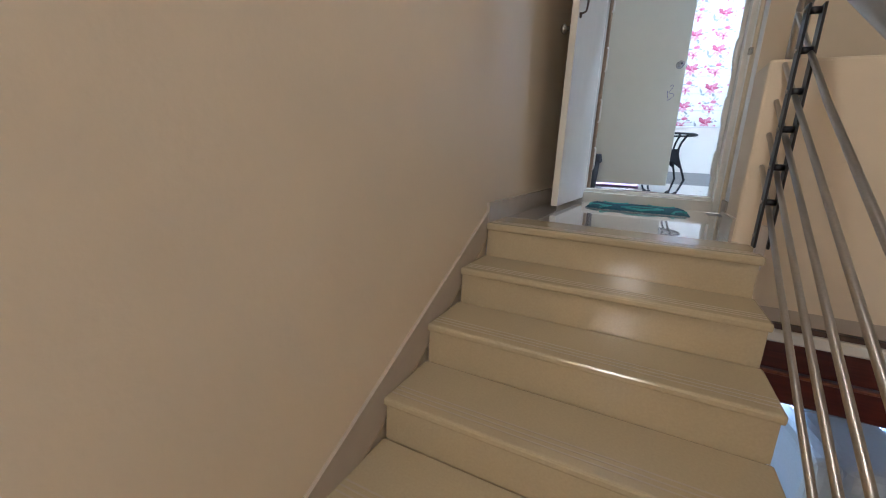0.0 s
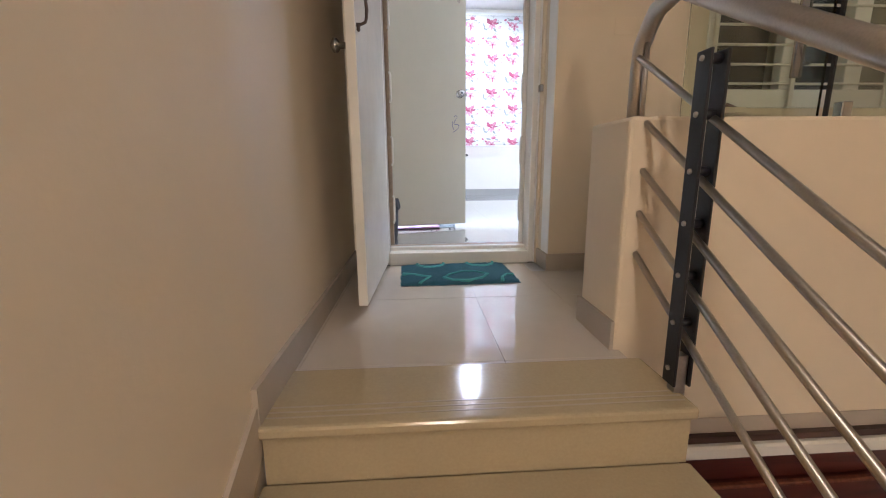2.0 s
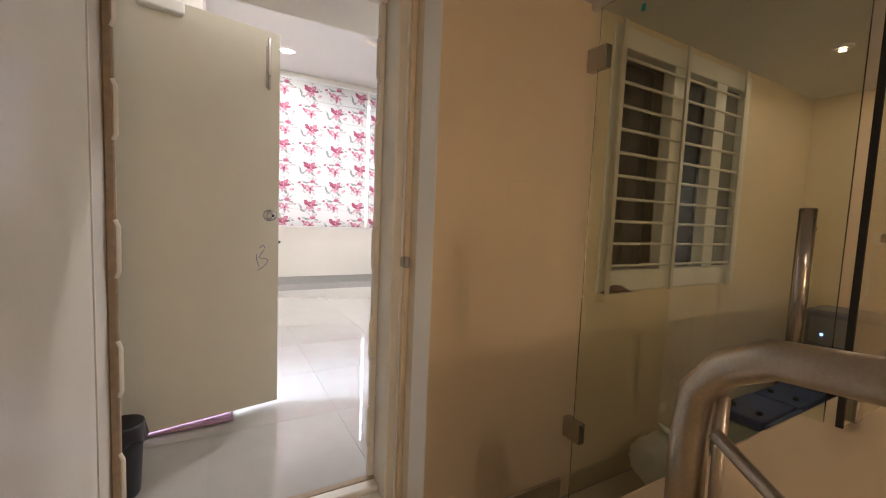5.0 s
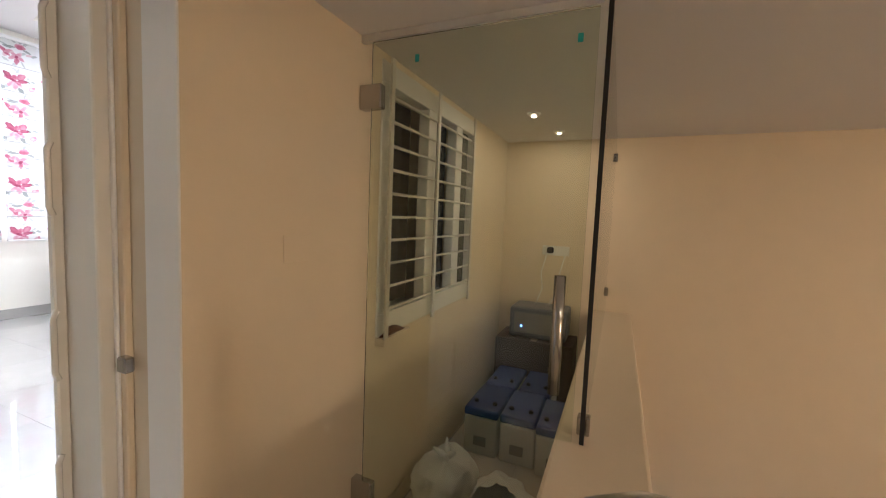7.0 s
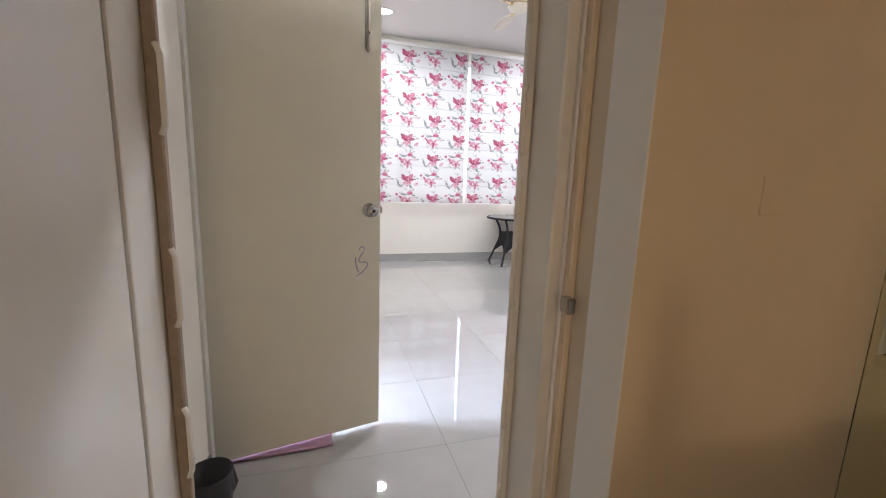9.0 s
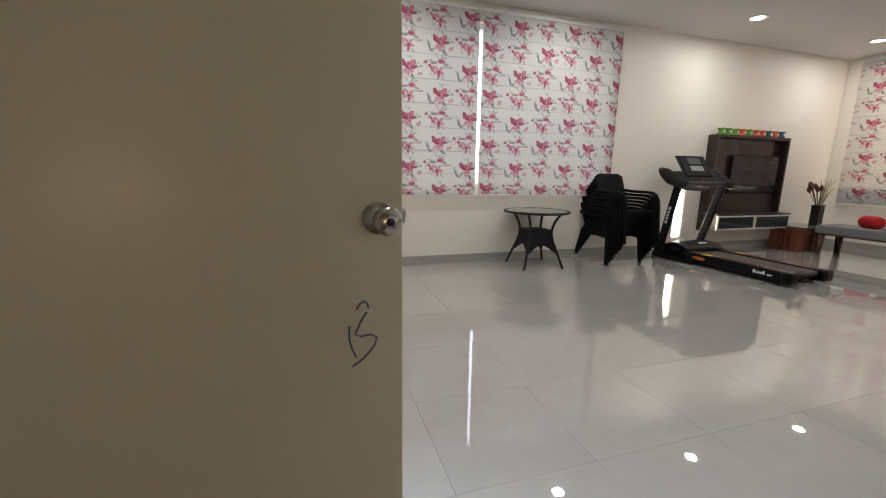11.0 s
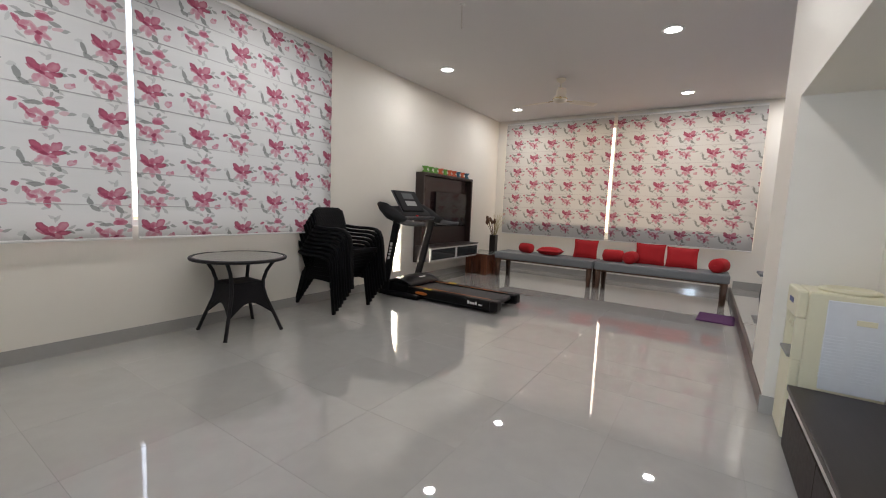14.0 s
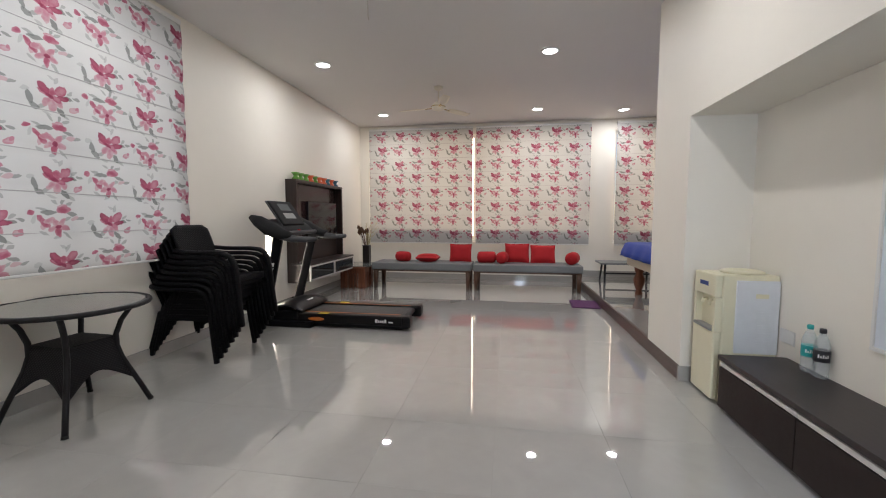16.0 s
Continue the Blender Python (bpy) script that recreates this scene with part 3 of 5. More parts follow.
structure("baseboard_column", merged(span(4.408, 4.42, 0.1, 0.572, 0, 0.12), span(4.42, 4.43, 0.56, 0.572, 0, 0.12)), M["skirt"], "grey tile skirting round the column", "skirting")
structure("baseboard_platform", span(XE - 0.012, XE, -3.2, 0.52, 0.12, 0.24), M["skirt"], "grey tile skirting", "skirting")
structure("wall_west_pier", span(XW, 0.2, 2.4, YN, -0.1, CEIL), M["wall"], "cream painted wall corner beside the blinds", "wall")
structure("baseboard_pier", span(0.2, 0.212, 2.4, YN - 0.013, 0, 0.11), M["skirt"], "grey tile skirting", "skirting")
# bathroom beyond the side doorway
structure("bathroom_floor", span(-1.8, XW - 0.2, 0.6, 2.3, -0.1, -0.002), M["bath_tile"], "pale tiled bathroom floor", "floor")
structure("bathroom_walls", merged(span(-1.8, XW - 0.2, 0.4, 0.6, -0.1, 2.6), span(-1.8, XW - 0.2, 2.3, 2.5, -0.1, 2.6), span(-2.0, -1.8, 0.4, 2.5, -0.1, 2.6)),
          M["bath_tile"], "pale tiled bathroom walls", "wall")
structure("bathroom_ceiling", span(-2.0, XW - 0.2, 0.4, 2.5, 2.6, 2.7), M["ceiling"], "white bathroom ceiling", "ceiling")

# ---- structure: landing, stairwell ----
landing = structure("landing", merged(span(-0.215, 0.846, -1.69, -0.1, -0.4, LAND - 0.004), span(0.846, 3.8, -1.36, -0.1, -0.4, LAND - 0.004)), M["grout"], "ivory polished tile landing", "landing")
structure("stair_wall_west", span(-0.415, -0.215, -5.7, -0.1, -3.2, STAIR_CEIL), M["stair_wall"], "smooth beige painted stair wall", "wall")
structure("stair_wall_south", span(-0.415, 4.0, -5.9, -5.7, -3.2, STAIR_CEIL), M["stair_wall"], "beige painted wall", "wall")
structure("stair_wall_east", span(3.8, 4.0, -5.7, 0.0, -3.2, STAIR_CEIL), M["stair_wall"], "beige painted wall across the stairwell", "wall")
structure("stair_ceiling", span(-0.415, 4.0, -5.9, -0.1, STAIR_CEIL, STAIR_CEIL + 0.15), M["ceiling"], "plain ceiling over the stairs", "ceiling")
structure("landing_wall", holed(0.945, 3.8, -0.4, STAIR_CEIL, -0.323, -0.103, [(1.78, 2.95, 0.83, 2.0)]), M["stair_wall"], "beige painted wall with a grilled window", "wall")
structure("parapet", span(0.825, 3.8, -1.385, -1.105, -0.42, 0.66, 0.012, 2), M["stair_wall"], "beige painted parapet wall beside the stairs", "parapet")
structure("parapet_lip", span(0.9, 3.8, -1.43, -1.1, -0.50, -0.448, 0.008), M["white_paint"], "white painted slab edge under the parapet", "trim")
structure("parapet_groove", span(0.9, 3.8, -1.41, -1.1, -0.446, -0.422), M["step_edge"], "brown stone strip between parapet and slab edge", "trim")
structure("parapet_band", span(0.9, 3.8, -1.389, -1.3865, -0.42, -0.36), M["beige_skirt"], "darker beige band along the foot of the parapet", "trim")
structure("lintel_bead", span(0.9, 3.8, -1.384, -1.36, -0.668, -0.652, 0.004), M["teak"], "copper brown bead along the lintel", "trim")
structure("wooden_lintel", merged(span(0.9, 3.8, -1.35, -1.1, -0.65, -0.50), span(0.9, 3.8, -1.38, -1.1, -0.80, -0.655, 0.008)), M["redwood"], "dark red polished wooden lintel below the slab", "lintel")
structure("lower_floor", span(-0.4, 3.8, -5.7, 1.6, -2.0, -1.9), M["lower_floor"], "mauve brown plank floor on the level below", "floor")
structure("lower_wall", span(-0.4, 3.8, 1.6, 1.8, -2.0, -0.4), M["stair_wall"], "beige wall of the level below", "wall")
# near-black colour stands for the deep shade under the slab
structure("lower_ceiling", span(-0.4, 3.8, -1.1, 1.6, -0.55, -0.42), M["dark"], "ceiling of the level below, coloured near-black as shade", "ceiling")
structure("baseboard_landing", merged(span(-0.215, -0.2, -1.72, -0.1, LAND, 0.01), span(0.93, 0.945, -0.338, -0.14, LAND, 0.01), span(0.945, 1.62, -0.338, -0.323, LAND, 0.01), span(0.813, 0.825, -1.385, -1.10, LAND, 0.01)),
          M["beige_skirt"], "beige tile skirting", "skirting")


def stairs():
    """The flight: each step a tread slab with three grooves and a riser, and the sloping skirting on the wall."""
    st = tagged(new("stairs"), "beige stone stairs with grooved treads", "stairs", kind="structure")
    rise, run = 0.155, 0.28
    tread = mesh_of("tread", merged(bm_box((1.09, run + 0.012, 0.03), (0, 0.0, -0.03), 0.009, 2)), M["granite"])
    riser = mesh_of("riser", bm_box((1.07, 0.02, rise - 0.026), (0, 0, -rise - 0.003)), M["granite"])
    groove = mesh_of("groove", bm_box((1.07, 0.006, 0.0016), (0, 0, -0.0008)), M["groove"])
    for i in range(13):
        z, y = LAND - rise * i, -1.72 - run * i
        if i:
            for name, me, dy, dz in (("tread", tread, run / 2 - 0.006, 0),):
                o = new(name, me)
                o.parent, o.location = st, (0.335, y + dy, z + dz)
        else:
            o = new("tread", mesh_of("tread", bm_box((1.095, 0.285, 0.034), (0, 0, -0.03), 0.009, 2), M["granite"]))
            o.parent, o.location = st, (0.3375, y + 0.131, z)
        o = new("riser", riser)
        o.parent, o.location = st, (0.335, y + 0.01, z)
        for k in range(3):
            o = new("groove", groove)
            o.parent, o.location = st, (0.335, y + 0.03 + 0.022 * k, z + 0.004 * (i == 0))
    # solid body under the treads
    bm = bmesh.new()
    pts = []
    for i in range(14):
        pts += [(-1.70 - run * i, LAND - rise * i - 0.03), (-1.70 - run * i, LAND - rise * (i + 1) - 0.03)]
    pts += [(-1.70 - run * 13 - 0.28, LAND - rise * 14 - 0.4), (-1.70, LAND - 0.4)]
    for x in (-0.2, 0.868):
        bm.faces.new([bm.verts.new((x, y, z)) for y, z in pts])
    f = [*bm.faces]
    a, b = [*f[0].verts], [*f[1].verts]
    for k in range(len(a)):
        bm.faces.new((a[k], a[(k + 1) % len(a)], b[(k + 1) % len(b)], b[k]))
    bmesh.ops.recalc_face_normals(bm, faces=bm.faces[:])
    part("waist_slab", bm, M["granite"], st)
    # sloping skirting along the wall
    bm = bmesh.new()
    lo, hi, n = -0.05, 0.235, 13
    y0, y1 = -1.66, -1.72 - run * n
    z0, z1 = LAND, LAND - rise * n - 0.06
    vs = [[bm.verts.new((x, y, z + d)) for (y, z, d) in ((y0, z0, lo), (y1, z1, lo), (y1, z1, hi), (y0, z0, 0.085))] for x in (-0.215, -0.203)]
    bm.faces.new(vs[0])
    bm.faces.new(vs[1][::-1])
    for k in range(4):
        bm.faces.new((vs[0][k], vs[0][(k + 1) % 4], vs[1][(k + 1) % 4], vs[1][k]))
    bmesh.ops.recalc_face_normals(bm, faces=bm.faces[:])
    part("skirting", bm, M["beige_skirt"], st, "sloping beige tile skirting")


stairs()


def window(name, label, x0, x1, z0, z1, at, along, panes):
    """A white sliding window: outer frame, mullions and panes."""
    w = structure(name, merged(*[b for b in (
        span(x0, x1, -0.03, 0.03, z0, z0 + 0.05), span(x0, x1, -0.03, 0.03, z1 - 0.05, z1),
        span(x0, x0 + 0.05, -0.03, 0.03, z0 + 0.05, z1 - 0.05), span(x1 - 0.05, x1, -0.03, 0.03, z0 + 0.05, z1 - 0.05))]), M["upvc"], label, "window")
    wd = (x1 - x0 - 0.1) / panes
    for i in range(panes):
        a = x0 + 0.05 + wd * i
        if i:
            part("mullion", span(a - 0.03, a + 0.03, -0.02, 0.02, z0 + 0.05, z1 - 0.05), M["upvc"], w)
        g = part("pane", span(a + 0.03, a + wd - 0.03, -0.003, 0.003, z0 + 0.05, z1 - 0.05), M["glass"], w)
        g.visible_shadow = False
    w.matrix_world = at @ (Matrix.Rotation(radians(90), 4, "Z") if along == "y" else Matrix.Identity(4))
    return w


window("window_1", "white framed sliding window behind blinds", 0.44, 4.55, 1.0, 3.02, pose(0, YN + 0.12, 0), "x", 4)
window("window_2", "white framed sliding window behind blinds", 0.31, 4.9, 0.8, 3.02, pose(XE + 0.12, 0, 0), "y", 4)
window("window_3", "white framed window behind a blind", -2.3, -0.14, 0.8, 3.02, pose(XE + 0.12, 0, 0), "y", 2)


# bright upright strip on the north wall, built as a glazed slit
slit = structure("window_5", merged(span(5.951, 5.962, YN + 0.02, YN + 0.05, 0.221, 1.149), span(6.118, 6.129, YN + 0.02, YN + 0.05, 0.221, 1.149)), M["upvc"], "narrow bright upright strip low behind the treadmill", "window")
part("pane", span(5.963, 6.117, YN + 0.032, YN + 0.038, 0.222, 1.148), M["glass"], slit).visible_shadow = False


def grille_window():
    """The landing's window: white frame, dark panes, horizontal bars."""
    w = tagged(new("window_4"), "white framed landing window with horizontal grille bars", "window", kind="structure")
    x0, x1, z0, z1 = 1.78, 2.95, 0.83, 2.0
    for a, b, c, d in ((x0, x1, z0, z0 + 0.10), (x0, x1, z1 - 0.09, z1), (x0, x0 + 0.06, z0 + 0.1, z1 - 0.09), (2.225, 2.32, z0 + 0.1, z1 - 0.09), (2.60, 2.70, z0 + 0.1, z1 - 0.09), (x1 - 0.05, x1, z0 + 0.1, z1 - 0.09)):
        part("window_frame", span(a, b, -0.33, -0.27, c, d, 0.004), M["upvc"], w)
    part("pane", span(x0 + 0.06, 2.225, -0.22, -0.214, z0 + 0.1, z1 - 0.09), M["dark_glass"], w)
    part("pane", span(2.32, 2.60, -0.26, -0.254, z0 + 0.1, z1 - 0.09), M["dark_glass"], w)
    part("pane", span(2.70, x1 - 0.05, -0.29, -0.284, z0 + 0.1, z1 - 0.09), M["frosted"], w, "pale frosted pane")
    for i in range(10):
        z = 0.955 + 0.1 * i
        part("grille_bar", bm_tube([(x0 + 0.02, -0.352, z), (x1 - 0.13, -0.352, z)], 0.007, 6), M["iron_bar"], w)
    for x in (x0 + 0.02, 2.27, x1 - 0.13):
        part("grille_post", span(x - 0.012, x + 0.012, -0.37, -0.36, z0, z1), M["iron_bar"], w)


grille_window()

# ---- the entrance ----


def entrance():
    fr = tagged(new("door_frame"), "white painted entrance frame with a raised sill", "door frame", kind="structure")
    for x0, x1, y0, y1, z0, z1 in ((0.885, 0.925, -0.10, 0.06, LAND, 2.0), (-0.06, 0.0, -0.10, 0.06, LAND, 2.0),
                                   (0.0, 0.885, -0.10, 0.06, 1.97, 2.04)):
        part("jamb", span(x0, x1, y0, y1, z0, z1, 0.006, 2), M["white_paint"], fr)
    part("stop_strip", span(0.925, 0.944, -0.135, -0.101, LAND, 2.0, 0.003), M["stair_wall"], fr, "beige painted door stop")
    part("bead", span(0.917, 0.9245, -0.115, -0.1005, LAND, 2.0, 0.002), M["frame_white"], fr, "thin white bead")
    part("sill", merged(span(0.0, 0.885, -0.12, -0.03, LAND, -0.01, 0.006, 2), span(0.0, 0.885, -0.03, 0.02, LAND, 0.012, 0.004)), M["white_paint"], fr)
    part("threshold", span(0.0, 0.885, 0.02, 0.055, -0.02, 0.014, 0.003), M["raw_wood"], fr, "worn bare wooden threshold strip")
    part("reveal", span(0.9425, 0.9449, -0.196, -0.135, 0.01, 2.03), M["stair_wall"], fr, "beige painted reveal")
    part("architrave", span(0.939, 0.9449, -0.325, -0.196, 0.01, 2.03, 0.002), M["frame_white"], fr, "bright white painted band")
    # worn rebate strips with long lock plates
    for x, s in ((0.872, -1), (0.013, 1)):
        part("rebate_strip", span(x - 0.013, x + 0.0128, 0.035, 0.0598, 0.014, 1.97, 0.004), M["raw_wood"] if s > 0 else M["white_paint"], fr, "chipped rebate strip")
        for z in (0.25, 0.62, 1.0, 1.42, 1.75):
            part("lock_plate", bm_tube([(x + s * 0.012, 0.03, z - 0.09), (x + s * 0.02, 0.028, z - 0.07), (x + s * 0.02, 0.028, z + 0.07), (x + s * 0.012, 0.03, z + 0.09)], 0.007, 6), M["white_paint"], fr)
    part("strike", span(0.905, 0.93, -0.165, -0.13, 0.945, 0.985, 0.004), M["chrome"], fr, "dull metal strike block")


entrance()


def outer_door():
    d = tagged(new("door_1"), "open white painted entrance door with a looped pull handle", "door", kind="structure")
    d.matrix_world = pose(-0.001, -0.115, 0, 0, 0, -92.3)
    part("leaf", span(0.0, 0.84, -0.04, 0.0, -0.06, 1.97, 0.004, 2), M["white_paint"], d)
    h = part("pull_handle", bm_tube([(0.82, 0.002, 1.045), (0.82, 0.022, 1.045), (0.82, 0.036, 1.052), (0.82, 0.040, 1.064), (0.82, 0.043, 1.096), (0.82, 0.040, 1.130), (0.82, 0.036, 1.141), (0.82, 0.022, 1.148), (0.82, 0.002, 1.148)], [0.006, 0.0055, 0.006, 0.006, 0.007, 0.006, 0.006, 0.0055, 0.006], 8), M["bronze"], d, "dark bronze bow pull handle")
    for z, s in ((1.045, -1), (1.148, 1)):
        part("finial", bm_lathe([(0.004, -0.004), (0.009, 0.006), (0.006, 0.014), (0.008, 0.019), (0.003, 0.026)] if s > 0 else [(0.003, -0.026), (0.008, -0.019), (0.006, -0.014), (0.009, -0.006), (0.004, 0.004)], 12, (0.82, 0.009, z)), M["bronze"], h)
    part("rear_knob", moved(bm_lathe([(0.012, 0), (0.012, 0.03), (0.026, 0.04), (0.026, 0.055), (0.01, 0.065)], 16), pose(0.79, -0.04, 0.98, 90)), M["chrome"], d)
    part("edge_bolt", span(0.835, 0.842, -0.03, -0.012, 1.2, 1.45), M["steel"], d)


outer_door()


def bathroom_door():
    d = tagged(new("door_2"), "open ivory painted flush bathroom door with ink scribble", "door", kind="structure")
    a = math.degrees(math.atan2(0.917 - 0.775, 0.603 + 0.055))
    d.matrix_world = pose(-0.135, 0.758, 0, 0, 0, a)
    w = 0.755
    part("leaf", span(0.0, w, 0.0, 0.035, 0.03, 2.10, 0.003, 2), M["leaf_paint"], d)
    k = part("knob", moved(bm_lathe([(0.032, 0), (0.032, 0.006), (0.013, 0.012), (0.012, 0.03), (0.026, 0.042), (0.028, 0.056), (0.022, 0.066), (0.0, 0.068)], 24), pose(w - 0.055, 0.0, 1.11, 90)), M["chrome"], d, "round satin chrome door knob")
    part("keyhole", moved(bm_lathe([(0.008, 0), (0.008, 0.071), (0.0, 0.072)], 12), pose(w - 0.055, 0.0, 1.11, 90)), M["black_iron"], k)
    part("latch", span(w, w + 0.012, 0.008, 0.026, 1.095, 1.125, 0.003), M["chrome"], d)
    b = part("tower_bolt", merged(span(w - 0.075, w - 0.05, -0.006, 0.0, 1.80, 2.02), bm_tube([(w - 0.0625, -0.012, 1.79), (w - 0.0625, -0.012, 2.06)], 0.006, 8), bm_tube([(w - 0.0625, -0.012, 1.86), (w - 0.0625, -0.04, 1.86)], 0.005, 8)), M["steel"], d, "brown metal tower bolt")
    c = part("door_closer", span(0.12, 0.30, -0.05, 0.0, 2.03, 2.085, 0.006), M["alu"], d, "grey door closer")
    part("closer_arm", bm_tube([(0.22, -0.03, 2.085), (0.22, -0.03, 2.1), (0.02, -0.2, 2.1), (-0.02, -0.02, 2.1)], 0.007, 6), M["steel"], c)
    for pts in ([(-45, 190), (-38, 178), (-30, 174), (-24, 180), (-22, 190)],
                [(-58, 222), (-59, 246), (-54, 272), (-47, 291)],
                [(-25, 198), (-37, 216), (-48, 241), (-37, 248), (-18, 247), (-7, 256), (-12, 274), (-32, 296), (-54, 310)]):
        part("scribble", bm_tube([(0.703 + x / 880, -0.0012, 1.118 - z / 990) for x, z in pts], 0.002, 5), M["scribble"], d, "thin blue pen scribble")


bathroom_door()
structure("bathroom_door_frame", merged(span(XW - 0.2, XW + 0.012, 1.5, 1.56, 0, 2.16), span(XW - 0.2, XW + 0.012, 0.72, 0.772, 0, 2.16), span(XW - 0.2, XW + 0.012, 0.772, 1.5, 2.11, 2.16)), M["white_paint"], "white painted frame of the bathroom doorway", "door frame")


def doormat():
    d = thing("doormat", "teal pile doormat with pale green loops by the sill", "doormat", pose(0.40, -0.355, LAND, 0, 0, 1.5))
    rnd = random.Random(5)

    def f(u, v):
        return ((u - 0.5) * 0.64 + rnd.uniform(-1, 1) * 0.004, (v - 0.5) * 0.46 + rnd.uniform(-1, 1) * 0.004, 0.014 * min(1, 12 * min(u, 1 - u, v, 1 - v) + 0.15) + rnd.uniform(0, 0.003))
    part("woven_top", bm_curved(f, 60, 44), M["rug"], d)
    shapes = [[(-0.14 + 0.085 * math.cos(a), 0.21 + 0.10 * math.sin(a)) for a in (math.pi + math.pi * k / 12 for k in range(13))],
              [(0.17 + 0.085 * math.cos(a), 0.21 + 0.10 * math.sin(a)) for a in (math.pi + math.pi * k / 12 for k in range(13))],
              [(-0.09, -0.13), (-0.05, -0.06), (0.03, 0.0), (0.10, -0.01), (0.17, -0.08), (0.12, -0.16), (0.04, -0.205), (-0.04, -0.19), (-0.09, -0.13)],
              [(-0.31, -0.02), (-0.24, -0.05), (-0.19, -0.09), (-0.16, -0.10), (-0.19, -0.16), (-0.22, -0.215)],
              [(0.22, -0.215), (0.23, -0.15), (0.27, -0.09), (0.31, -0.10)]]
    for sh in shapes:
        part("loop_band", bm_tube([(x, y, 0.0115) for x, y in sh], 0.0145, 6, False, 0.6), M["rug_band"], d, "pale green tufted band")
    part("backing", bm_box((0.635, 0.455, 0.003)), M["grout"], d)


doormat()

# ---- stair railing ----


def railing():
    r = thing("stair_railing", "brushed steel stair railing with five bars and a black iron post", "railing")
    slope = 0.61
    x = 0.875
    hx = 0.93
    part("handrail", bm_tube([(hx, -1.21, 0.655), (hx, -1.21, 0.83), (hx, -1.217, 0.895), (hx, -1.25, 0.942), (hx - 0.01, -1.31, 0.976), (hx - 0.02, -1.43, 0.988), (hx - 0.03, -1.48, 0.966)] +
                             [(x + 0.02, -1.56 - 0.4 * k, 0.922 - 0.4 * 0.56 * k) for k in range(9)], 0.0265, 14), M["steel"], r, "thick brushed steel handrail")
    part("rail_stub", bm_tube([(hx, -1.252, 0.655), (hx, -1.252, 0.90)], 0.009, 8), M["steel"], r)
    part("rail_foot", bm_lathe([(0.035, 0), (0.035, 0.008), (0.028, 0.012)], 16, (hx, -1.21, 0.66)), M["steel"], r)
    for z in (0.79, 0.64, 0.5, 0.37, 0.24):
        y0 = -1.255 if z > 0.7 else -1.382
        top = z + 0.58 * 0.11 if z > 0.7 else z
        part("rail_bar", bm_tube([(x + 0.03 if z > 0.7 else x, y0, top)] + [(x, -1.40 - 0.6 * k, z - 0.012 - 0.6 * slope * k) for k in range(1, 5)], 0.0098, 8), M["steel"], r)
    for dx in (-0.021, 0.021):
        part("post_plate", span(x + dx - 0.004, x + dx + 0.004, -1.667, -1.617, -0.065, 0.775, 0.002), M["black_iron"], r, "black painted flat iron bar")
    part("post_foot", span(x - 0.015, x + 0.015, -1.658, -1.628, LAND - 0.06, 0.02), M["steel"], r)
    for dz in (-0.02, 0.109, 0.237, 0.371, 0.499, 0.632, 0.757):
        part("spacer", moved(bm_lathe([(0.012, 0), (0.012, 0.034)], 10), pose(x - 0.017, -1.64, dz, 0, 90)), M["black_iron"], r)
        part("bolt", moved(bm_lathe([(0.007, 0), (0.007, 0.004), (0.003, 0.006)], 8), pose(x - 0.025, -1.64, dz, 0, -90)), M["steel"], r)
    for y in (-2.9, -3.9):
        z = LAND - 0.155 * ((-1.72 - y) / 0.28) - 0.1
        part("post_plate", span(x - 0.02, x + 0.02, y - 0.03, y + 0.03, z, z + 1.0, 0.003), M["black_iron"], r)


railing()

# ---- glazed alcove beside the landing ----


def glass_door():
    g = tagged(new("door_3"), "frameless glass door with a long steel handle", "door", kind="structure")
    gx = 1.64
    pane = part("pane", span(gx - 0.005, gx + 0.005, -1.16, -0.37, LAND + 0.01, 2.0), M["door_glass"], g)
    pane.visible_shadow = False
    part("top_channel", span(gx - 0.012, gx + 0.012, -1.17, -0.325, 2.002, 2.028), M["alu"], g)
    for z in (0.25, 1.80):
        part("hinge", span(gx - 0.02, gx + 0.02, -0.42, -0.325, z - 0.045, z + 0.045, 0.004), M["chrome"], g)
    part("bar_handle", bm_tube([(gx - 0.05, -1.10, 0.83), (gx - 0.05, -1.10, 1.20)], 0.018, 12), M["chrome"], g)
    for z in (0.88, 1.15):
        part("handle_stud", bm_tube([(gx - 0.05, -1.10, z), (gx - 0.006, -1.10, z)], 0.008, 8), M["chrome"], g)
    for y, z in ((-0.56, 1.92), (-1.11, 1.915)):
        part("sticker", span(gx - 0.0085, gx - 0.0065, y - 0.008, y + 0.008, z - 0.013, z + 0.013), M["teal_label"], g)
    s = tagged(new("glass_partition"), "fixed glass panel standing on the parapet", "partition", kind="structure")
    q = part("pane", span(1.645, 3.8, -1.195, -1.185, 0.662, STAIR_CEIL), M["door_glass"], s)
    q.visible_shadow = False
    part("edge_seal", span(1.636, 1.644, -1.197, -1.183, 0.662, STAIR_CEIL), M["dark"], s, "black edge seal")
    for x, z in ((3.6, 1.85), (3.6, 0.85), (1.7, 0.7)):
        part("clip", span(x - 0.02, x + 0.02, -1.21, -1.17, z - 0.03, z + 0.03, 0.003), M["chrome"], s)


glass_door()


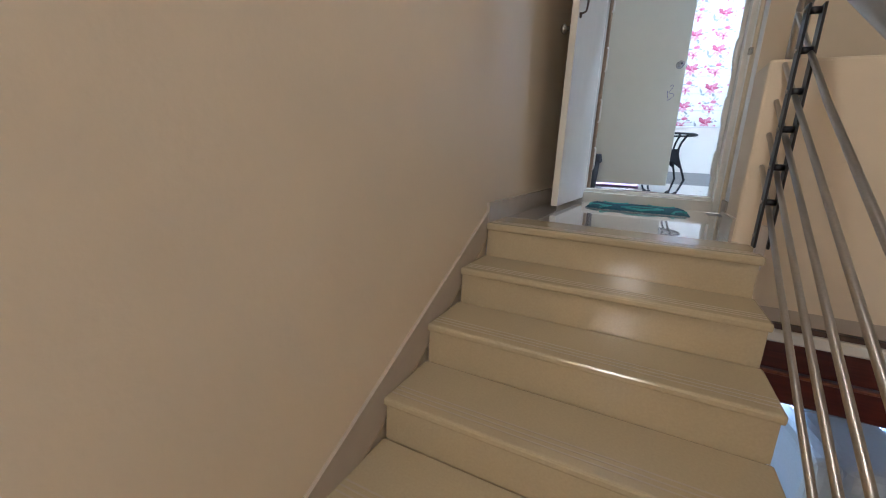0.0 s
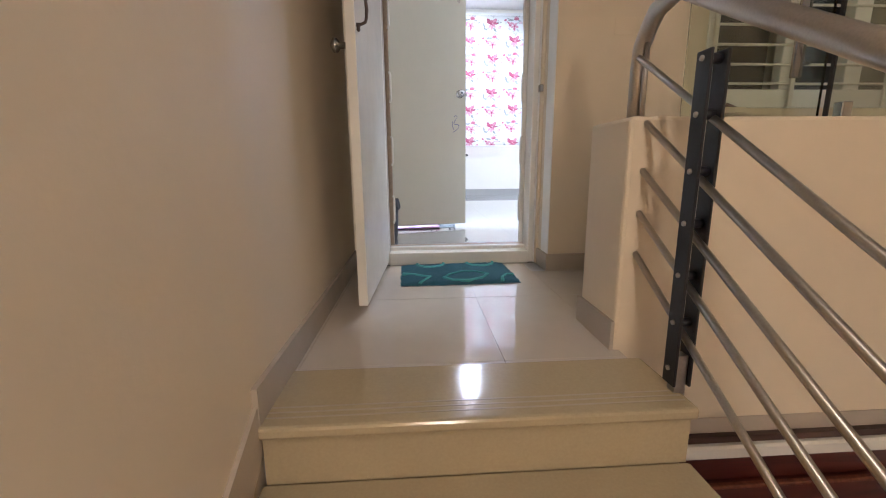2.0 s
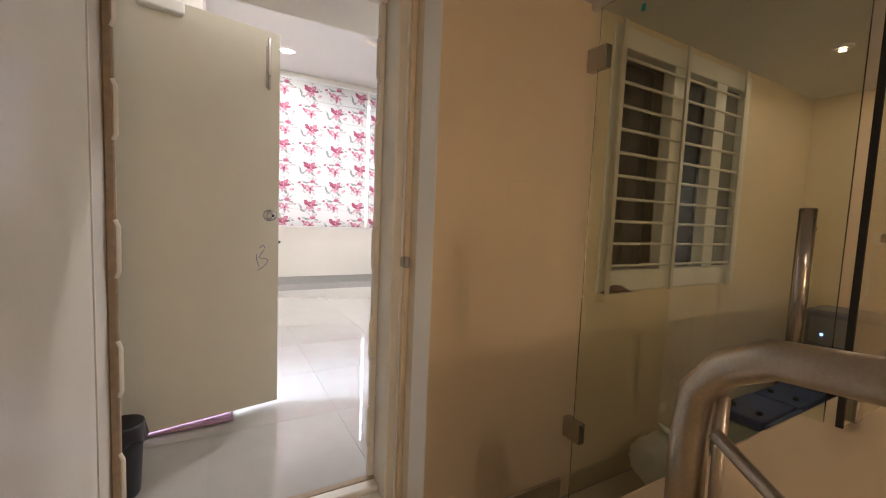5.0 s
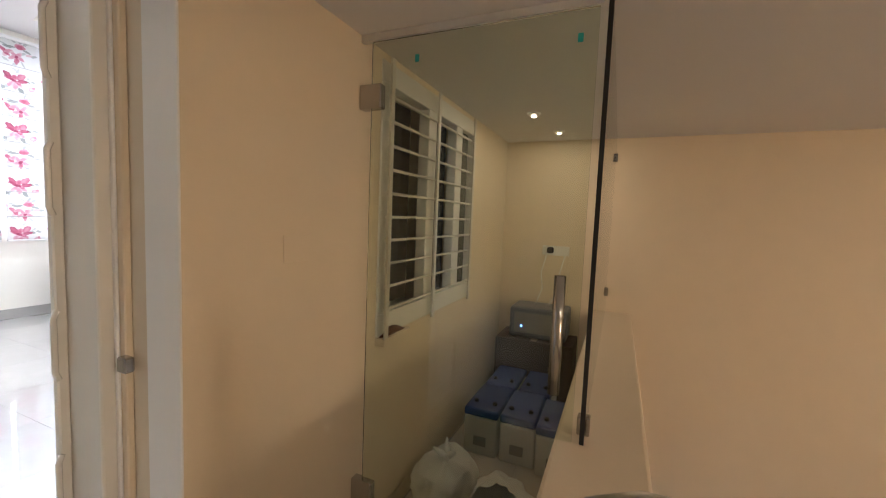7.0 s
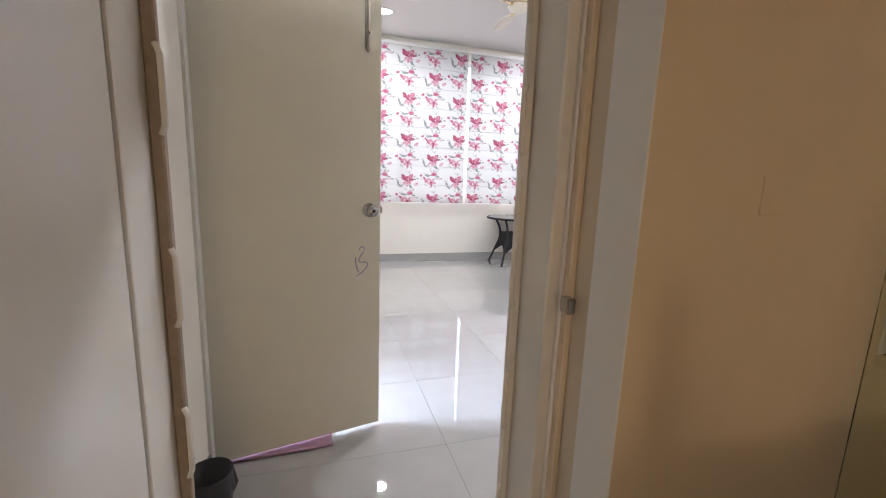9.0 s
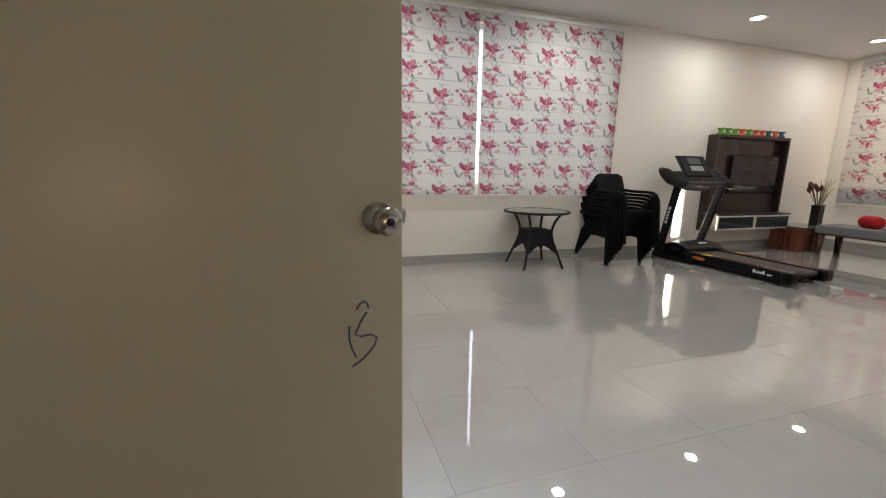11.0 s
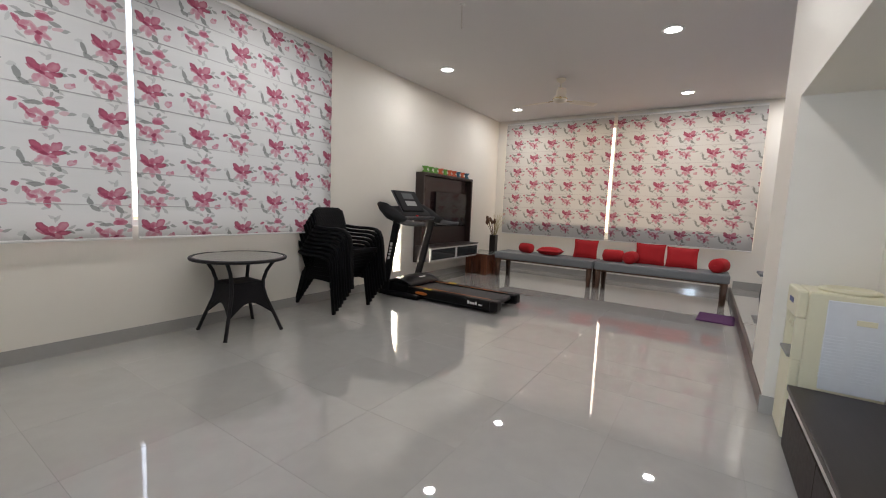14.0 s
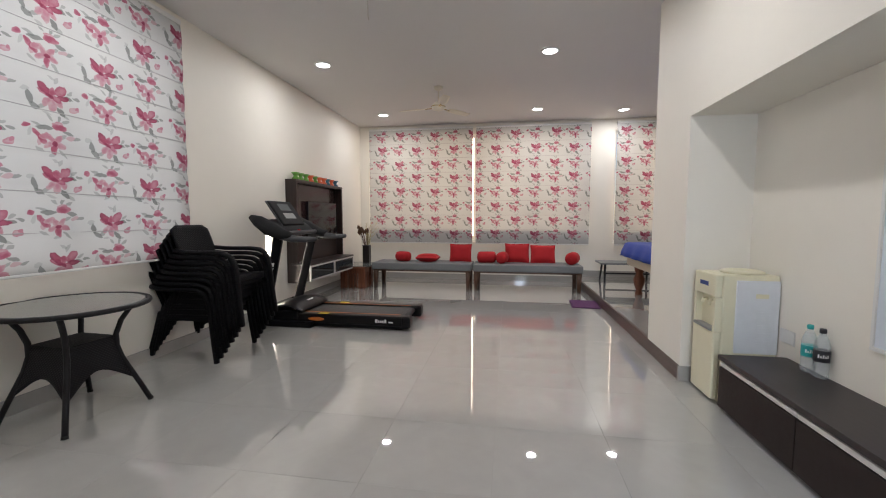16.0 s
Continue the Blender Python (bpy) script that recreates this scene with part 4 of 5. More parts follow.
def battery(m):
    b = thing("battery", "white inverter battery with a blue lid", "battery", m, "batteries in the alcove")
    part("case", bm_box((0.40, 0.21, 0.24), (0, 0, 0), 0.012, 2), M["battery_white"], b)
    part("lid", bm_box((0.405, 0.215, 0.05), (0, 0, 0.24), 0.012, 2), M["battery_blue"], b)
    part("carry_grip", bm_box((0.006, 0.08, 0.06), (-0.201, 0, 0.06), 0.002), M["grey_plastic"], b)
    for y in (-0.06, 0.06):
        part("vent_plug", bm_lathe([(0.014, 0), (0.014, 0.012), (0.01, 0.016)], 10, (-0.1, y, 0.29)), M["dark"], b)
    return b


bat = battery(pose(2.82, -0.555, LAND))
for x, y in ((2.82, -0.78), (2.78, -1.0)):
    copy_thing(bat, pose(x, y - 0.0, LAND, 0, 0, 1))
copy_thing(bat, pose(3.23, -0.56, LAND))
copy_thing(bat, pose(3.23, -0.80, LAND))


def inverter():
    c = thing("carton", "dark brown cardboard box against the wall", "box", pose(3.6, -0.70, LAND))
    part("box", bm_box((0.34, 0.60, 0.52), (0, 0, 0), 0.006), M["carton"], c)
    part("tape", bm_box((0.342, 0.05, 0.001), (0, 0, 0.5202)), M["raw_wood"], c)
    i = thing("inverter", "dark grey power inverter with a small blue lamp", "inverter", pose(3.6, -0.72, LAND + 0.522))
    part("case", bm_box((0.30, 0.44, 0.24), (0, 0, 0.01), 0.02, 2), M["inverter"], i)
    part("front_plate", bm_box((0.004, 0.36, 0.16), (-0.151, 0, 0.05), 0.001), M["grey_plastic"], i)
    part("indicator", bm_box((0.004, 0.01, 0.01), (-0.155, 0.12, 0.1)), emitter("blue_led", (0.1, 0.3, 1.0), 6), i)
    for y in (-0.18, 0.18):
        part("foot", bm_box((0.25, 0.03, 0.012), (0, y, 0)), M["dark"], i)
    s = thing("socket", "white wall socket with hanging grey cables", "socket", pose(3.795, -0.78, 1.08))
    part("plate", bm_box((0.012, 0.22, 0.08), (0, 0, 0), 0.003), M["upvc"], s)
    part("plug", bm_box((0.05, 0.05, 0.05), (-0.03, 0.04, 0.02), 0.008), M["dark"], s)
    for y, e in ((0.07, 0.05), (-0.08, 0.1)):
        part("cable", bm_tube([(-0.02, y, 0.0), (-0.06, y + 0.03, -0.14), (-0.05, y + e * 0.3, -0.28), (-0.14, y + e, -0.41)], 0.005, 6), M["upvc"], s)


inverter()


def bags():
    rnd = random.Random(3)

    def sack(name, label, m, rx, ry, h, knot):
        b = thing(name, label, "bag", m)

        def f(u, v):
            a = 2 * math.pi * u
            z = v
            w = math.sin(math.pi * min(1, 0.12 + 0.88 * (1 - z))) ** 0.6 if z > 0 else 0.6
            n = 1 + 0.30 * noise.noise(Vector((math.cos(a) * 2, math.sin(a) * 2, z * 3 + h * 9))) + 0.16 * abs(noise.noise(Vector((math.cos(a) * 7, math.sin(a) * 7, z * 9))))
            if z > 0.85 and knot:
                w = 0.18
            return (rx * w * n * math.cos(a), ry * w * n * math.sin(a), h * z)
        part("film", bm_curved(f, 56, 26), M["bag"], b)
        if knot:
            part("knot", merged(*[bm_tube([(0, 0, h * 0.93), (0.03 * math.cos(k), 0.03 * math.sin(k), h * 1.0), (0.07 * math.cos(k), 0.07 * math.sin(k), h * 1.12)], [0.01, 0.018, 0.004], 5) for k in (0.4, 2.3, 4.2)]), M["bag"], b)
    sack("plastic_bag", "knotted white plastic carrier bag on the floor", pose(2.1, -0.55, LAND), 0.19, 0.14, 0.30, True)
    sack("flour_sack", "slumped white sack lying on the landing", pose(2.06, -0.80, LAND), 0.30, 0.19, 0.13, False)
    p = thing("sill_packet", "crumpled dark red packet on the window ledge", "packet", pose(1.90, -0.348, 0.80))
    part("packet", bm_curved(lambda u, v: ((u - 0.5) * 0.2, (v - 0.5) * 0.05 + 0.02, 0.03 + 0.035 * math.sin(math.pi * u) * math.sin(math.pi * v) + 0.008 * noise.noise(Vector((u * 9, v * 5, 1)))), 16, 8, 0.002), M["redwood"], p)
    part("ledge", bm_box((0.24, 0.05, 0.03), (0, 0.005, 0.0)), M["stair_wall"], p)


bags()
sw = thing("switch_plate", "painted-over blank switch plate on the wall", "switch plate", pose(1.31, -0.3242, 1.205))
part("plate", bm_box((0.11, 0.0035, 0.085), (0, 0, 0), 0.0015, 2), M["stair_wall"], sw)


def lower_sofa():
    s = thing("sofa", "pale blue quilted sofa on the level below", "sofa", pose(2.3, -0.45, -1.9, 0, 0, 8))
    part("base", bm_box((1.5, 0.75, 0.38), (0, 0, 0), 0.04, 2), M["sofa"], s)
    for x in (-0.48, 0, 0.48):
        part("seat_cushion", bm_box((0.47, 0.7, 0.2), (x, 0, 0.38), 0.07, 3), M["sofa"], s)
        part("back_cushion", bm_box((0.47, 0.2, 0.42), (x, 0.3, 0.56), 0.08, 3), M["sofa"], s)
    for x in (-0.82, 0.82):
        part("armrest", bm_box((0.16, 0.8, 0.62), (x, 0, 0), 0.06, 3), M["sofa"], s)


lower_sofa()

# ---- blinds ----


def blind(label, width, z0, z1, m, shift, hem=True):
    """A roman blind: ribbed cloth in folds, rods, head rail, bottom bar and a cord; local x along the wall, -y towards the room."""
    b = thing("roman_blind", label, "blind", m, "floral roman blinds")
    folds = 8
    h = (z1 - z0) / folds
    nv = folds * 6

    def f(u, v):
        k = v * folds
        t = k - math.floor(k) if v < 1 else 1.0
        bulge = 0.012 * (math.sin(math.pi * t) ** 0.7) + 0.004 * noise.noise(Vector((u * 3 + shift, v * 7, 0)))
        edge = 0.006 * math.sin(u * 9 + shift) * (1 - v)
        return ((u - 0.5) * width, -0.055 - bulge + edge, z0 + (z1 - z0) * v)
    bm = bm_curved(f, 24, nv)
    uvl = bm.loops.layers.uv.new("UVMap")
    for face in bm.faces:
        for lp in face.loops:
            lp[uvl].uv = (lp.vert.co.x + width / 2 + shift * 0.63, lp.vert.co.z)
    cloth = part("cloth", bm, M["floral"], b, "white cloth printed with pink lilies")
    for i in range(1, folds):
        part("rod", bm_tube([(-width / 2, -0.058, z0 + h * i), (width / 2, -0.058, z0 + h * i)], 0.003, 6), M["rod"], b)
    if hem:
        part("hem", span(-width / 2 + 0.004, width / 2 - 0.004, -0.046, -0.043, z0 + 0.004, z0 + h * 0.92), M["hem"], b, "doubled grey hem of the lowest fold")
    part("bottom_bar", span(-width / 2, width / 2, -0.066, -0.05, z0 - 0.006, z0 + 0.014, 0.004), M["upvc"], b)
    part("head_rail", span(-width / 2, width / 2, -0.07, 0.0, z1 - 0.005, z1 + 0.035, 0.005), M["upvc"], b, "white head rail")
    return b


blind("white roman blind with pink floral print, lowered", 2.05, 0.90, 3.13, pose(1.435, YN, 0), 0.0, False)
blind("white roman blind with pink floral print, lowered", 2.09, 0.90, 3.13, pose(3.55, YN, 0), 1.0, False)
blind("white roman blind with pink floral print over the bench", 2.22, 0.76, 3.14, pose(XE, 3.76, 0, 0, 0, -90), 2.0)
blind("white roman blind with pink floral print over the bench", 2.26, 0.76, 3.14, pose(XE, 1.45, 0, 0, 0, -90), 3.0)
blind("white roman blind with pink floral print on the raised side", 2.2, 0.76, 3.14, pose(XE, -1.26, 0, 0, 0, -90), 4.0)

# ---- furniture ----


def round_table(m, label):
    t = thing("patio_table", label, "table", m, "round wicker tables")
    R, H = 0.41, 0.73
    part("tabletop", bm_lathe([(R - 0.03, H - 0.012), (R - 0.012, H - 0.012), (R - 0.012, H - 0.003), (R - 0.03, H)], 48), M["table_glass"], t, "smoked glass top")
    part("rim", bm_tube([(R * math.cos(a), R * math.sin(a), H - 0.012) for a in (2 * math.pi * k / 48 for k in range(48))], 0.016, 10, True), M["wicker_tube"], t, "dark wicker-wrapped rim")
    for k in range(4):
        a = math.pi / 4 + k * math.pi / 2
        prof = [(0.33, H - 0.02), (0.29, 0.66), (0.245, 0.59), (0.215, 0.50), (0.215, 0.42), (0.24, 0.33), (0.28, 0.24), (0.33, 0.13), (0.385, 0.0)]
        leg = part("leg", bm_tube([(r * math.cos(a), r * math.sin(a), z) for r, z in prof], 0.0165, 10), M["wicker_tube"], t)
        part("foot", bm_tube([(0.380 * math.cos(a), 0.380 * math.sin(a), 0.016), (0.386 * math.cos(a), 0.386 * math.sin(a), 0.0)], 0.018, 8), M["dark"], leg)
    # woven skirt between the legs, arched at the bottom
    for k in range(4):
        a0 = math.pi / 4 + k * math.pi / 2
        a1 = a0 + math.pi / 2

        def f(u, v, a0=a0, a1=a1):
            z = 0.48 - v * (0.31 - 0.13 * math.sin(math.pi * u) ** 1.0)
            q = (z - 0.2) / 0.28
            r = 0.215 + 0.085 * max(0, 1 - q) ** 1.4
            p0, p1 = Vector((math.cos(a0), math.sin(a0), 0)) * r, Vector((math.cos(a1), math.sin(a1), 0)) * r
            p = p0.lerp(p1, u)
            return (p.x, p.y, z)
        part("skirt_panel", bm_curved(f, 14, 10, 0.006), M["wicker"], t)
    d = 0.215
    part("lower_shelf", moved(bm_box((d * 1.42, d * 1.42, 0.012), (0, 0, 0.478), 0.003), Matrix.Identity(4)), M["wicker"], t, "woven shelf")
    return t


round_table(pose(3.20, 4.70, 0, 0, 0, -3), "round dark wicker table with a glass top near the stacked chairs")
round_table(pose(0.62, 4.30, 0, 0, 0, 12), "round dark wicker table with a glass top in the corner")


def bm_band(points, thick):
    """A flat strip that runs in a plane of constant x, points (x, y, z, width); its width lies along x."""
    bm = bmesh.new()
    n = len(points)
    rings = []
    for i, (x, y, z, w) in enumerate(points):
        p, q = points[max(0, i - 1)], points[min(n - 1, i + 1)]
        d = Vector((0, q[1] - p[1], q[2] - p[2])).normalized()
        nr = Vector((0, -d.z, d.y))
        ring = []
        for sx, sn in ((-1, -0.5), (-1, 0.5), (-0.6, 1), (0.6, 1), (1, 0.5), (1, -0.5), (0.6, -0.8), (-0.6, -0.8)):
            ring.append(bm.verts.new(Vector((x + sx * w / 2, y, z)) + nr * (sn * thick / 2)))
        rings.append(ring)
    for a, b in zip(rings, rings[1:]):
        for k in range(8):
            bm.faces.new((a[k], a[(k + 1) % 8], b[(k + 1) % 8], b[k])).smooth = True
    bm.faces.new(rings[0][::-1])
    bm.faces.new(rings[-1])
    bmesh.ops.recalc_face_normals(bm, faces=bm.faces[:])
    return bm


def stack_chair(m):
    """A stackable black plastic armchair with strap arms running down into the front legs, facing local -y."""
    c = thing("plastic_chair", "black woven-look plastic armchair in a stack", "chair", m, "stacked plastic chairs")
    part("seat", bm_curved(lambda u, v: ((u - 0.5) * (0.50 - 0.04 * v), -0.24 + 0.48 * v, 0.425 - 0.02 * math.sin(math.pi * u) * math.sin(math.pi * v) - 0.015 * v), 12, 10, 0.014), M["plastic"], c)

    def back(u, v):
        w = 0.45 + 0.055 * min(1, v * 1.6)
        corner = 0.04 * max(0, abs(2 * u - 1) - 0.7) / 0.3 * v ** 4
        return ((u - 0.5) * w, 0.225 + 0.15 * v - 0.035 * (1 - math.cos((u - 0.5) * 2.4)), 0.42 + 0.47 * v - corner)
    part("backrest", bm_curved(back, 20, 14, 0.013), M["plastic"], c)
    for s in (-1, 1):
        x = s * 0.285
        arm = [(x * 1.06, -0.33, 0.0, 0.042), (x * 1.04, -0.312, 0.15, 0.05), (x * 1.02, -0.296, 0.32, 0.056), (x * 1.01, -0.285, 0.46, 0.06), (x, -0.268, 0.55, 0.062), (x, -0.235, 0.612, 0.064), (x, -0.18, 0.642, 0.064),
               (x, -0.08, 0.652, 0.06), (x, 0.05, 0.65, 0.056), (x * 0.98, 0.17, 0.652, 0.05), (x * 0.93, 0.25, 0.66, 0.044), (x * 0.86, 0.31, 0.665, 0.036)]
        part("armrest", bm_band([(a, b, c, d * 1.12) for a, b, c, d in arm], 0.042), M["plastic"], c)
        part("rear_leg", bm_band([(x * 0.86, 0.22, 0.44, 0.06), (x * 0.92, 0.275, 0.22, 0.052), (x * 0.98, 0.335, 0.0, 0.04)], 0.04), M["plastic"], c)
        part("side_apron", bm_curved(lambda u, v, x=x: (x * 0.93, -0.28 + 0.52 * u, 0.345 + 0.075 * v + 0.02 * math.sin(math.pi * u) * (1 - v)), 8, 3, 0.01), M["plastic"], c)
    part("front_apron", bm_curved(lambda u, v: ((u - 0.5) * 0.53, -0.25, 0.355 + 0.07 * v + 0.02 * math.sin(math.pi * u) * (1 - v)), 8, 3, 0.01), M["plastic"], c)
    return c


first_chair = stack_chair(pose(4.44, 4.80, 0, 0, 0, 4))
for k in range(1, 8):
    copy_thing(first_chair, pose(4.44 + 0.009 * k, 4.80 - 0.030 * k, 0.046 * k, 0, 0, 4 + (k % 3) * 0.6))


def treadmill():
    t = thing("treadmill", "black motorised treadmill with a tilted console", "treadmill", pose(5.78, 3.02, 0))
    # local: x across, y from the tail (0) to the motor end
    part("belt", span(-0.23, 0.23, 0.10, 1.34, 0.130, 0.143, 0.004), M["belt"], t, "black running belt")
    for s in (-1, 1):
        part("side_rail", span(s * 0.235, s * 0.36, 0.03, 1.36, 0.045, 0.160, 0.02, 3), M["tread_black"], t)
        part("frame_rail", span(s * 0.255, s * 0.345, 0.06, 1.55, 0.02, 0.045, 0.004), M["tread_black"], t)
        part("rail_stripe", span(s * 0.245, s * 0.262, 0.12, 1.30, 0.1602, 0.162), M["orange"], t, "thin orange stripe")
        part("end_cap", span(s * 0.22, s * 0.375, -0.02, 0.09, 0.025, 0.165, 0.03, 3), M["tread_black"], t)
        w = part("roller_wheel", moved(bm_lathe([(0.035, -0.02), (0.045, -0.01), (0.045, 0.01), (0.035, 0.02)], 16), pose(s * 0.30, 0.16, 0.0455, 0, 90)), M["dark"], t)
        part("yellow_label", span(s * 0.285, s * 0.345, 0.98, 1.10, 0.1602, 0.1618), M["yellow"], t)
        part("base_foot", span(s * 0.28, s * 0.42, 1.15, 1.86, 0.0, 0.07, 0.015, 2), M["tread_black"], t)
        mast = merged(span(s * 0.38 - 0.03, s * 0.38 + 0.03, 1.66, 1.84, 0.03, 0.20, 0.01), moved(bm_box((0.045, 0.115, 1.0), (0, 0, 0), 0.012, 2), Matrix.Translation((s * 0.38, 1.76, 0.12)) @ Matrix.Shear("XY", 4, (s * 0.04, -0.24))))
        mast = part("mast", mast, M["tread_black"], t)
        part("shoulder", bm_tube([(s * 0.42, 1.88, 1.30), (s * 0.44, 1.77, 1.25), (s * 0.445, 1.62, 1.16), (s * 0.44, 1.48, 1.10), (s * 0.435, 1.36, 1.07)], [0.03, 0.075, 0.095, 0.075, 0.048], 12, False, 0.62), M["tread_matte"], t)
        part("grip", bm_tube([(s * 0.44, 1.50, 1.08), (s * 0.44, 1.36, 1.05), (s * 0.43, 1.22, 1.04), (s * 0.415, 1.06, 1.045)], [0.05, 0.048, 0.038, 0.03], 10, False, 0.7), M["tread_grey"], t, "padded grey hand grip")
    part("tail_roller", bm_tube([(-0.23, 0.09, 0.108), (0.23, 0.09, 0.108)], 0.032, 12), M["belt"], t)
    part("deck", span(-0.25, 0.25, 0.09, 1.45, 0.07, 0.125), M["tread_black"], t)

    def hood(u, v):
        x = (u - 0.5) * (0.72 + 0.06 * v)
        y = 1.30 + 0.48 * v
        z = 0.175 + 0.10 * math.sin(math.pi * min(1, v * 1.05)) ** 0.8 * (1 - 0.35 * abs(2 * u - 1) ** 3)
        return (x, y, z)
    part("motor_hood", bm_curved(hood, 16, 12, 0.012), M["tread_black"], t)
    part("motor_body", span(-0.36, 0.36, 1.34, 1.76, 0.05, 0.19, 0.03, 2), M["tread_black"], t)
    part("hood_print", moved(span(-0.07, 0.07, 0, 0.03, 0, 0.002), pose(0.0, 1.36, 0.255, 14)), M["white_print"], t)

    def pod(u, v):
        a = 2 * math.pi * v
        x = (u - 0.5) * 0.94
        k = max(0.05, 1 - abs(2 * u - 1) ** 4) ** 0.5
        x *= 1.08
        return (x, 1.65 + 0.15 * k * math.cos(a), 1.17 + 0.075 * k * math.sin(a) + 0.07 * k * math.cos(a))
    part("console_pod", bm_curved(pod, 20, 16), M["tread_matte"], t)
    con = part("console", moved(span(-0.25, 0.25, -0.02, 0.02, 0, 0.36, 0.015, 3), pose(0, 1.57, 1.195, -35)), M["tread_matte"], t, "tilted console panel")
    part("display", moved(span(-0.12, 0.12, -0.0235, -0.0215, 0.21, 0.31), pose(0, 1.57, 1.195, -35)), M["screen"], con, "grey display")
    part("key_panel", moved(span(-0.12, 0.12, -0.0235, -0.0215, 0.09, 0.17), pose(0, 1.57, 1.195, -35)), M["grey_plastic"], con)
    part("console_rim", moved(span(-0.265, 0.265, 0.003, 0.022, -0.012, 0.372, 0.012, 2), pose(0, 1.57, 1.195, -35)), M["tread_grey"], con)
    part("cup_tray", span(-0.42, 0.42, 1.46, 1.66, 1.08, 1.13, 0.025, 2), M["tread_grey"], t)
    part("stop_key", bm_lathe([(0.02, 0), (0.02, 0.012), (0.012, 0.018)], 12, (0, 1.51, 1.13)), M["red_cloth"], t)
    # badges on the side facing the room
    part("badge", moved(bm_lathe([(0.022, 0), (0.022, 0.003), (0.019, 0.0045)], 28), Matrix.Translation((-0.3595, 1.12, 0.1)) @ Matrix.Diagonal((1, 4.6, 1, 1)) @ Matrix.Rotation(radians(-90), 4, "Y")), M["orange"], t, "orange oval badge")
    for y0, y1, z0, z1 in ((0.26, 0.285, 0.085, 0.125), (0.292, 0.31, 0.085, 0.112), (0.316, 0.335, 0.085, 0.112), (0.341, 0.36, 0.085, 0.112), (0.366, 0.395, 0.085, 0.125), (0.18, 0.235, 0.085, 0.1)):
        part("letter_bar", span(-0.362, -0.3605, y0, y1, z0, z1), M["white_print"], t)
    for z0, z1 in ((0.52, 0.56), (0.575, 0.605), (0.62, 0.655), (0.67, 0.70), (0.715, 0.76)):
        part("letter_bar", moved(span(-0.4055, -0.4035, -0.02, 0.02, z0, z1), Matrix.Translation((0, 1.76, 0)) @ Matrix.Shear("XY", 4, (-0.04, -0.24)) @ Matrix.Translation((0, 0.03, 0))), M["white_print"], t)
    part("power_cord", bm_tube([(0.3, 1.78, 0.1), (0.42, 1.90, 0.02), (0.6, 1.98, 0.012), (0.75, 2.02, 0.15)], 0.006, 6), M["upvc"], t)


treadmill()


def tv_unit():
    u = thing("tv_panel", "dark wenge wall panel with a deep frame", "tv unit", pose(0, YN, 0))
    x0, x1, z0, z1 = 6.46, 8.10, 0.33, 1.85
    part("back_panel", span(x0 + 0.04, x1 - 0.04, -0.05, -0.001, z0 + 0.0, z1 - 0.04), M["tv_back"], u)
    for a, b, c, d in ((x0, x0 + 0.04, z0, z1), (x1 - 0.04, x1, z0, z1), (x0 + 0.04, x1 - 0.04, z1 - 0.04, z1)):
        part("frame_board", span(a, b, -0.17, -0.001, c, d, 0.003), M["wenge"], u)
    part("lower_panel", span(x0 + 0.04, x1 - 0.04, -0.065, -0.052, z0, 0.93, 0.003), M["wenge"], u)
    tv = thing("television", "black flat screen television on the wall panel", "television", pose(7.45, YN - 0.055, 0.95))
    part("screen", span(-0.53, 0.53, -0.06, -0.022, 0, 0.60, 0.006), M["tv"], tv)
    part("bracket", span(-0.15, 0.15, -0.022, 0.002, 0.2, 0.4), M["dark"], tv)
    c = thing("media_cabinet", "wall-hung dark cabinet with aluminium framed glass flaps", "cabinet", pose(0, YN - 0.07, 0))
    a, b = 6.42, 8.05
    part("body", merged(span(a, b, -0.32, 0.0, 0.60, 0.622, 0.002), span(a, b, -0.30, 0.0, 0.37, 0.39), span(a, a + 0.02, -0.30, 0, 0.39, 0.60), span(b - 0.02, b, -0.30, 0, 0.39, 0.60), span(a + 0.02, b - 0.02, -0.02, 0, 0.39, 0.60)), M["wenge_top"], c)
    for i in range(2):
        l, r = a + 0.005 + i * (b - a) / 2, a + (i + 1) * (b - a) / 2 - 0.005
        d = part("flap", merged(span(l, r, -0.32, -0.302, 0.372, 0.397), span(l, r, -0.32, -0.302, 0.575, 0.598), span(l, l + 0.022, -0.32, -0.302, 0.397, 0.575), span(r - 0.022, r, -0.32, -0.302, 0.397, 0.575)), M["alu"], c, "aluminium framed flap")
        part("pane", span(l + 0.022, r - 0.022, -0.314, -0.309, 0.397, 0.575), M["dark_glass"], d)
    part("side_strip", span(a - 0.004, a - 0.001, -0.32, -0.30, 0.37, 0.60), M["alu"], c)
    # the row of little hourglass pots along the panel's top
    cols = ["green_pot", "green_pot", "green_pot", "orange_pot", "green_pot", "orange_pot", "orange_pot", "blue_pot", "orange_pot", "blue_pot"]
    words = {"green_pot": "small green hourglass-shaped pot", "orange_pot": "small orange hourglass-shaped pot", "blue_pot": "small teal blue hourglass-shaped pot"}
    for i, k in enumerate(cols):
        p = thing("pot", words[k] + " on the wall panel", "pot", pose(6.60 + i * 0.152, YN - 0.09, 1.85), "pots along the panel")
        s = 1.0 if i % 3 else 1.12
        part("bowl", bm_lathe([(0.045 * s, 0), (0.048 * s, 0.02), (0.024 * s, 0.05), (0.03 * s, 0.07), (0.056 * s, 0.105), (0.05 * s, 0.105), (0.02 * s, 0.075)], 16), M[k], p)


tv_unit()


